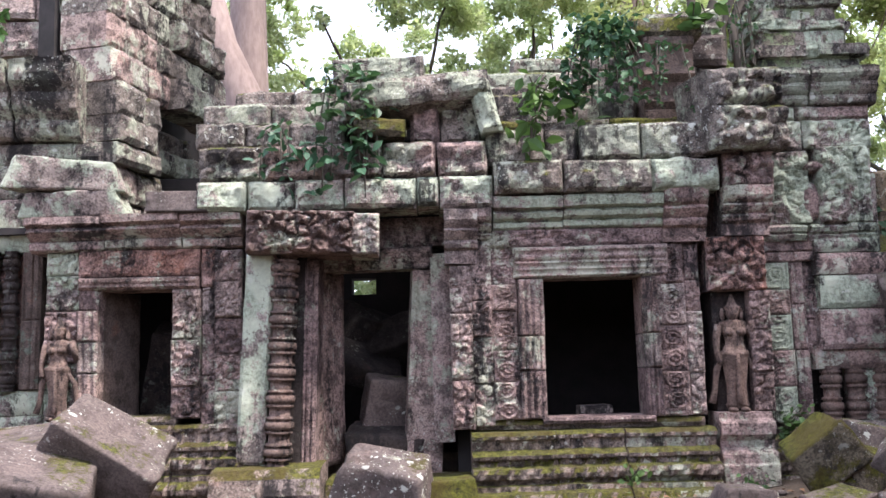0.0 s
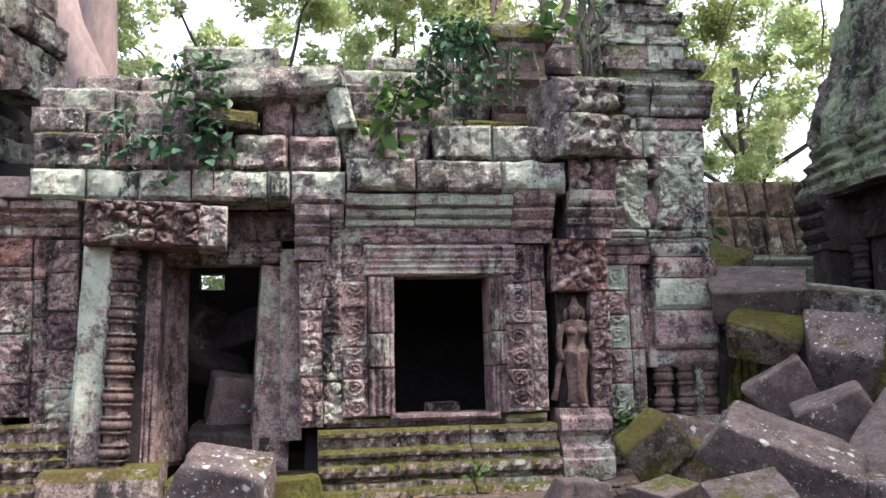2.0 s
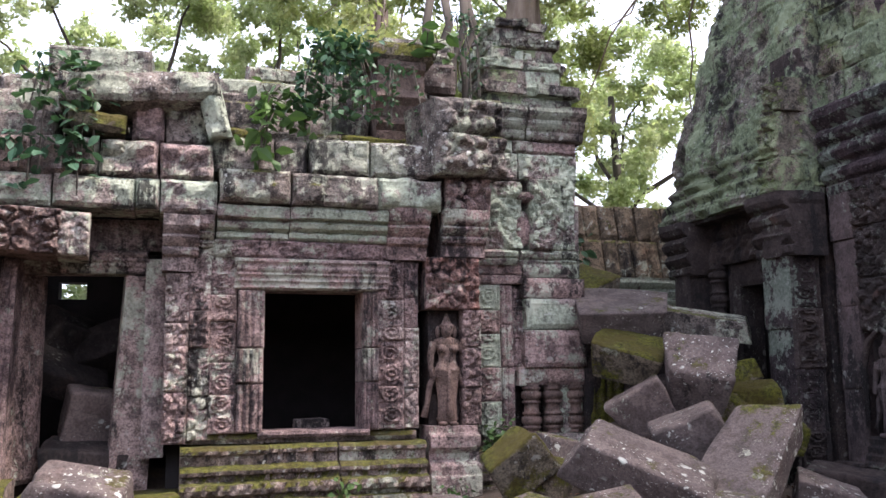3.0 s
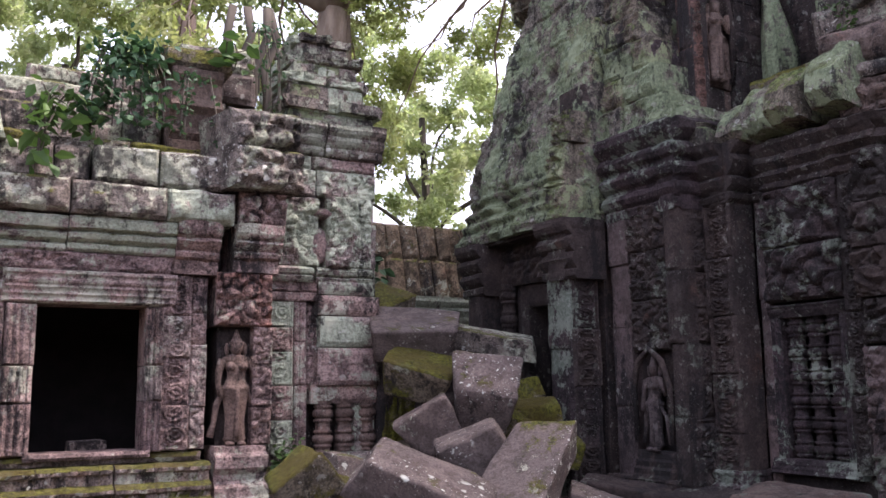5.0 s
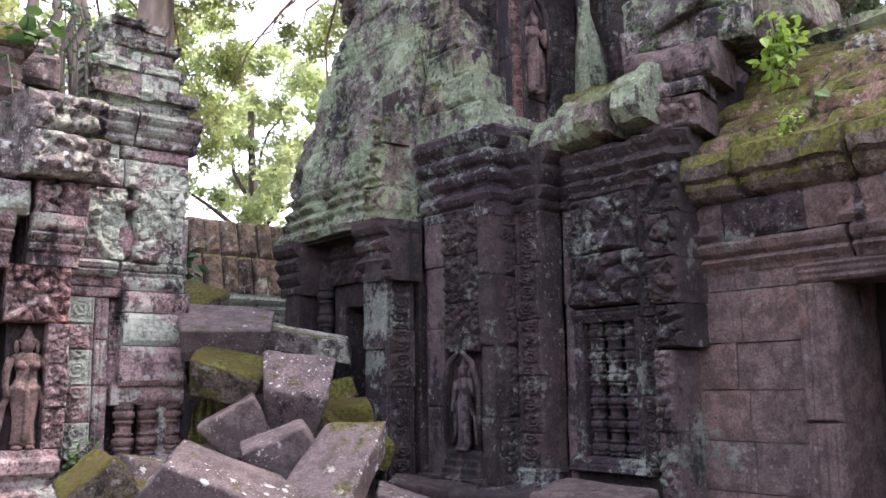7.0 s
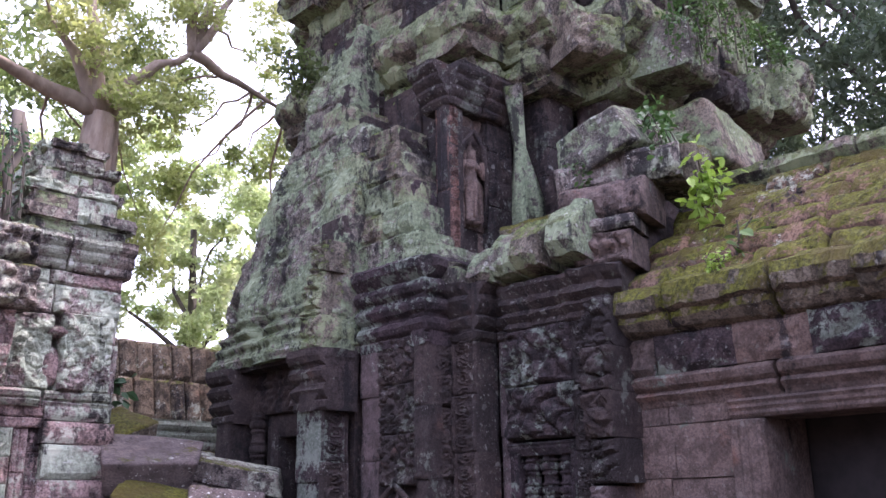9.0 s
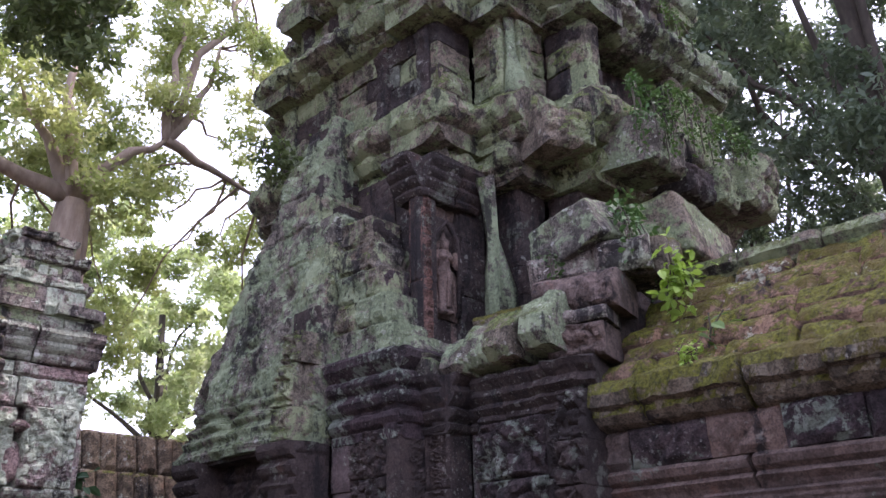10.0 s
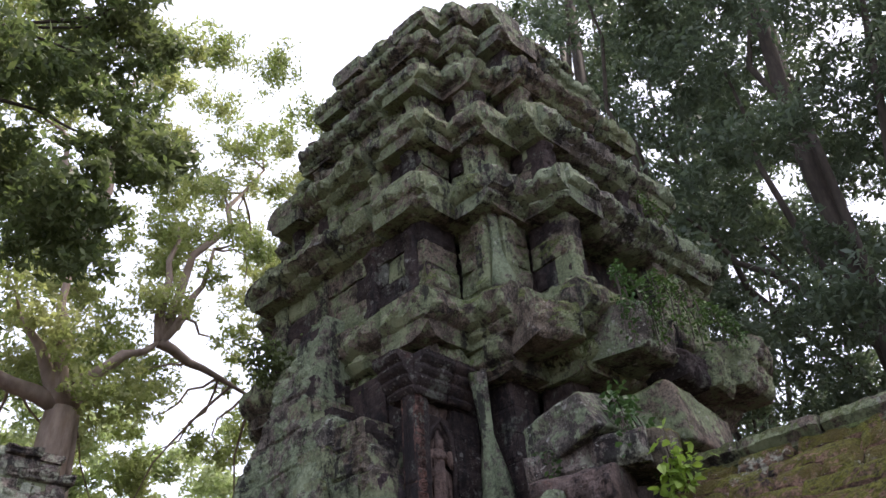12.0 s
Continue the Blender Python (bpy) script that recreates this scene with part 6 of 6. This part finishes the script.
def upright(x, y, z, n, reach, rise, seed):
    rr = random.Random(seed)
    return [[(x, y, z), (x + rr.uniform(-reach, reach) * 0.5, y - 0.05, z + rise * 0.5), (x + rr.uniform(-reach, reach), y - rr.uniform(0, 0.2), z + rise * rr.uniform(0.7, 1.1))] for _ in range(n)]


plant("climbing_vine", "green climbing vine hanging over the gallery roof", hanging(-0.88, 8.56, 4.28, 8, 0.32, 1.1, 1), 0.135, L_VINE, 1, 30, 0.085)
plant("climbing_vine", "small green vine on carved frieze stones", hanging(-1.55, 8.38, 3.72, 3, 0.16, 0.45, 2), 0.12, L_VINE, 2, 16, 0.05)
plant("leafy_bush", "dense dark green bush spilling over the roof", hanging(1.70, 8.85, 4.80, 16, 0.40, 0.75, 3), 0.105, L_VINE, 3, 34, 0.10)
plant("creeper", "thin creeper trailing down the stones", hanging(2.30, 8.7, 4.6, 4, 0.22, 0.75, 4), 0.06, L_VINE, 4, 30, 0.03)
plant("seedling", "bright green seedling with drooping leaves", upright(0.86, 8.42, 3.45, 3, 0.16, 0.62, 5), 0.20, L_FERN, 5, 9, 0.10)
plant("shrub", "green shrubs on mossy ledge", upright(0.95, 8.75, 3.95, 4, 0.25, 0.4, 6), 0.15, L_FERN, 6, 12, 0.08)
plant("shrub", "green shrubs on mossy ledge", upright(1.35, 8.80, 3.95, 4, 0.2, 0.35, 7), 0.15, L_FERN, 7, 12, 0.08)
plant("shrub", "broad-leaved shrub on the pier top", upright(2.75, 8.9, 4.85, 3, 0.25, 0.3, 8), 0.24, L_FERN, 8, 6, 0.08)
plant("creeper", "creeper on the turret stones", hanging(3.05, 9.1, 5.4, 5, 0.25, 1.0, 9), 0.05, L_VINE, 9, 40, 0.05)
plant("sapling", "bright yellow-green sapling on the vault", upright(7.55, 3.85, 4.25, 4, 0.20, 0.45, 10), 0.12, L_BRIGHT, 10, 34, 0.11)
plant("seedling", "small pale seedling on the mossy vault", upright(7.35, 3.40, 3.62, 2, 0.10, 0.4, 11), 0.16, L_FERN, 11, 8, 0.08)
plant("weeds", "small weeds on the mossy vault edge", upright(7.18, 3.55, 3.52, 8, 0.35, 0.14, 12), 0.05, L_BRIGHT, 12, 16, 0.06, 0.004)
plant("creeper", "creeper on the tower cornice", hanging(8.55, 4.55, 7.25, 9, 0.45, 0.9, 13), 0.06, L_FERN, 13, 60, 0.06)
plant("creeper", "creeper trailing over the tower ledge", hanging(9.3, 4.50, 7.42, 8, 0.5, 0.8, 21), 0.06, L_FERN, 21, 60, 0.06)
plant("creeper", "creeper trailing over the tower ledge", hanging(10.3, 4.50, 7.42, 8, 0.6, 0.5, 22), 0.06, L_FERN, 22, 60, 0.06)
plant("creeper", "sparse creeper on an upper tower ledge", hanging(10.2, 4.9, 9.3, 5, 0.4, 0.5, 23), 0.05, L_FERN, 23, 45, 0.05)
plant("fern", "small fern at the wall foot", upright(3.2, 8.55, 0.70, 6, 0.2, 0.3, 24), 0.08, L_FERN, 24, 14, 0.05, 0.004)
plant("weeds", "low weeds among the fallen stones", upright(2.5, 7.6, 0.30, 6, 0.25, 0.2, 25), 0.06, L_FERN, 25, 12, 0.05, 0.004)
plant("bush", "dark bush on the tower corner", upright(6.75, 9.3, 7.2, 8, 0.45, 0.5, 14), 0.09, L_MID, 14, 60, 0.12)
plant("weeds", "green weeds in the broken pediment", hanging(7.35, 5.05, 4.9, 6, 0.3, 0.5, 15), 0.06, L_FERN, 15, 40, 0.06)
plant("weeds", "green weeds in the broken pediment", hanging(7.6, 4.35, 5.3, 6, 0.3, 0.7, 16), 0.08, L_FERN, 16, 40, 0.08)
plant("seedling", "blue-green seedling by the enclosure wall", upright(4.95, 10.5, 2.75, 3, 0.25, 0.5, 17), 0.2, L_VINE, 17, 12, 0.1)
plant("fern", "fern at the tower wall edge", upright(-4.6, 9.0, 5.05, 3, 0.3, 0.3, 18), 0.2, L_FERN, 18, 10, 0.1)
plant("seedling", "small seedling on the mossy plinth", upright(1.6, 8.05, 0.42, 3, 0.1, 0.16, 19), 0.08, L_FERN, 19, 8, 0.05)


# ---- trees ----
def tree(label, base, limbs, bark, clumps, count, size, leaf, seed, lump=0.12):
    """limbs: (points, first radius, last radius); the first is the trunk. clumps: (x, y, z, radius)."""
    t = thing("tree", label, "tree")
    for i, (pts, r0, r1) in enumerate(limbs):
        n = len(pts)
        part("trunk" if i == 0 else "limb", *tube(pts, [r0 + (r1 - r0) * k / (n - 1) for k in range(n)], 12 if i == 0 else 8, lump), bark, t, smooth=True)
    if clumps:
        crown_mesh("crown", clumps, count, size, seed, leaf, t)
    return t


def scatter(seed, n, x, y, z, r):
    g = random.Random(seed)
    return [(g.uniform(*x), g.uniform(*y), g.uniform(*z), g.uniform(*r)) for _ in range(n)]


def branches(seed, start, ends, r):
    """Curving boughs from start to each end."""
    g = random.Random(seed)
    out = []
    for e in ends:
        a, b = Vector(start), Vector(e[:3])
        n = 6
        side = Vector((g.uniform(-1, 1), g.uniform(-1, 1), g.uniform(0.1, 0.8))) * (b - a).length * 0.09
        pts = [a.lerp(b, k / n) + side * math.sin(math.pi * k / n) + Vector((g.uniform(-1, 1), g.uniform(-1, 1), g.uniform(-1, 1))) * 0.03 * (b - a).length * (0 < k < n) for k in range(n + 1)]
        out.append(([tuple(p) for p in pts], r, r * 0.25))
    return out


def twigs(seed, limbs, ends, r):
    """Thin boughs that leave the nearest limb for each end."""
    out = []
    for i, e in enumerate(ends):
        spots = [Vector(p) for pts, _, _ in limbs for p in pts[2:]]
        near = min(spots, key=lambda p: (p - Vector(e[:3])).length + (0.6 if p.z > e[2] else 0))
        out += branches(seed + i, near, [e], r)
    return out


# the spreading tree behind the turret
C1 = scatter(11, 150, (2.0, 13.0), (14.8, 20), (7.0, 20.0), (0.35, 0.95))
fork = (6.65, 15.8, 9.0)
big = [([(6.4, 15.9, 0.2), (6.45, 15.9, 3), (6.5, 15.85, 6), (6.55, 15.8, 7.6), fork], 0.40, 0.26)]
for k in range(6):
    q = math.tau * k / 6 + 0.4
    big.append(([(6.45 + 0.03 * i + (0.50 - 0.035 * i) * math.cos(q + 0.22 * i), 15.85 + (0.50 - 0.035 * i) * math.sin(q + 0.22 * i), 3.0 + 0.85 * i) for i in range(8)], 0.15, 0.07))
big += branches(1, fork, [(8.3, 15.6, 10.9), (6.4, 16, 12.2), (5.4, 15.6, 10.6), (4.2, 16, 9.6)], 0.20)
big += branches(2, (8.3, 15.6, 10.9), [(9.6, 16, 14.0), (10.6, 15.5, 10.2), (8.6, 16, 14.2), (11.5, 17, 18)], 0.13)
big += branches(3, (6.4, 16, 12.2), [(8.0, 17, 17), (5.6, 16, 15.5), (7.0, 16, 18.5), (3.6, 16, 15)], 0.13)
big += twigs(100, big[7:], C1[0:60], 0.035)
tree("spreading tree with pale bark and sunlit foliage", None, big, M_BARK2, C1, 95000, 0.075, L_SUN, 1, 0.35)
# tall trunks seen over the roof
tree("tall smooth pinkish tree trunk with high crown", None, [([(-4.75, 22, 0), (-4.8, 22, 6), (-4.85, 22, 10), (-5.0, 22.2, 18)], 0.62, 0.40)], M_BARK, scatter(21, 14, (-9, 0), (21, 27), (13, 22), (1.2, 2.4)), 14000, 0.16, L_MID, 2)
tree("slanting pale trunk with flared foot", None, [([(-3.95, 19.5, 0), (-4.1, 19.5, 4), (-4.35, 19.5, 7.3), (-5.0, 19.5, 8.8), (-5.7, 19.6, 11.5)], 0.62, 0.40)], M_BARK, (), 0, 0, None, 3)
tree("tall pinkish tree trunk behind the roof", None, [([(5.0, 22, 0), (5.0, 22, 6), (5.0, 22, 11), (5.1, 22, 18)], 0.38, 0.28)], M_BARK, scatter(22, 10, (1, 8), (22, 27), (13, 20), (1.2, 2.2)), 9000, 0.16, L_MID, 4)
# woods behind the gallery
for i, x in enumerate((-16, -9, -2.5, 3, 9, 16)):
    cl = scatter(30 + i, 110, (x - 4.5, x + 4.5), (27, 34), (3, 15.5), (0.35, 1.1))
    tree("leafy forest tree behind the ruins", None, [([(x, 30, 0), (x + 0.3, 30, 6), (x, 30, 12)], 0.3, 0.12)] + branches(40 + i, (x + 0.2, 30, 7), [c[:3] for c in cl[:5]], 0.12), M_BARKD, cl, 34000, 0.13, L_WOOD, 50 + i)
# dense dark trees behind the side gallery
for i, (x, y) in enumerate(((17.5, 9.5), (18.5, 4.5), (17.5, -1.0), (22, 13), (24, 6), (25, -1), (27, 11))):
    cl = scatter(60 + i, 170, (x - 3, x + 4), (y - 3.5, y + 3.5), (6, 30), (0.4, 1.15))
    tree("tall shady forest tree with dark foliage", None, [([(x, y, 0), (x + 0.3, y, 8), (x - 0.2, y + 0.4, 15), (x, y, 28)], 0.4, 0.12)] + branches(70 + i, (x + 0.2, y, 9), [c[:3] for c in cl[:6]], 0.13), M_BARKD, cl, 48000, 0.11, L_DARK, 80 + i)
# overhanging boughs of a tree beside the court
C9 = scatter(90, 105, (-0.5, 5.4), (8.8, 11.5), (8.7, 14.0), (0.25, 0.65))
tree("overhanging boughs with dark green leaves", None, [([(-9.5, 12.5, 0.0), (-9.3, 12.4, 5), (-8.5, 12.2, 9), (-5.0, 11.6, 11.5), (0.6, 11, 11.4)], 0.4, 0.12)] + branches(91, (0.6, 11, 11.4), [c[:3] for c in C9[:10]], 0.05), M_BARKD, C9, 46000, 0.075, L_MID, 92)

join_rest()
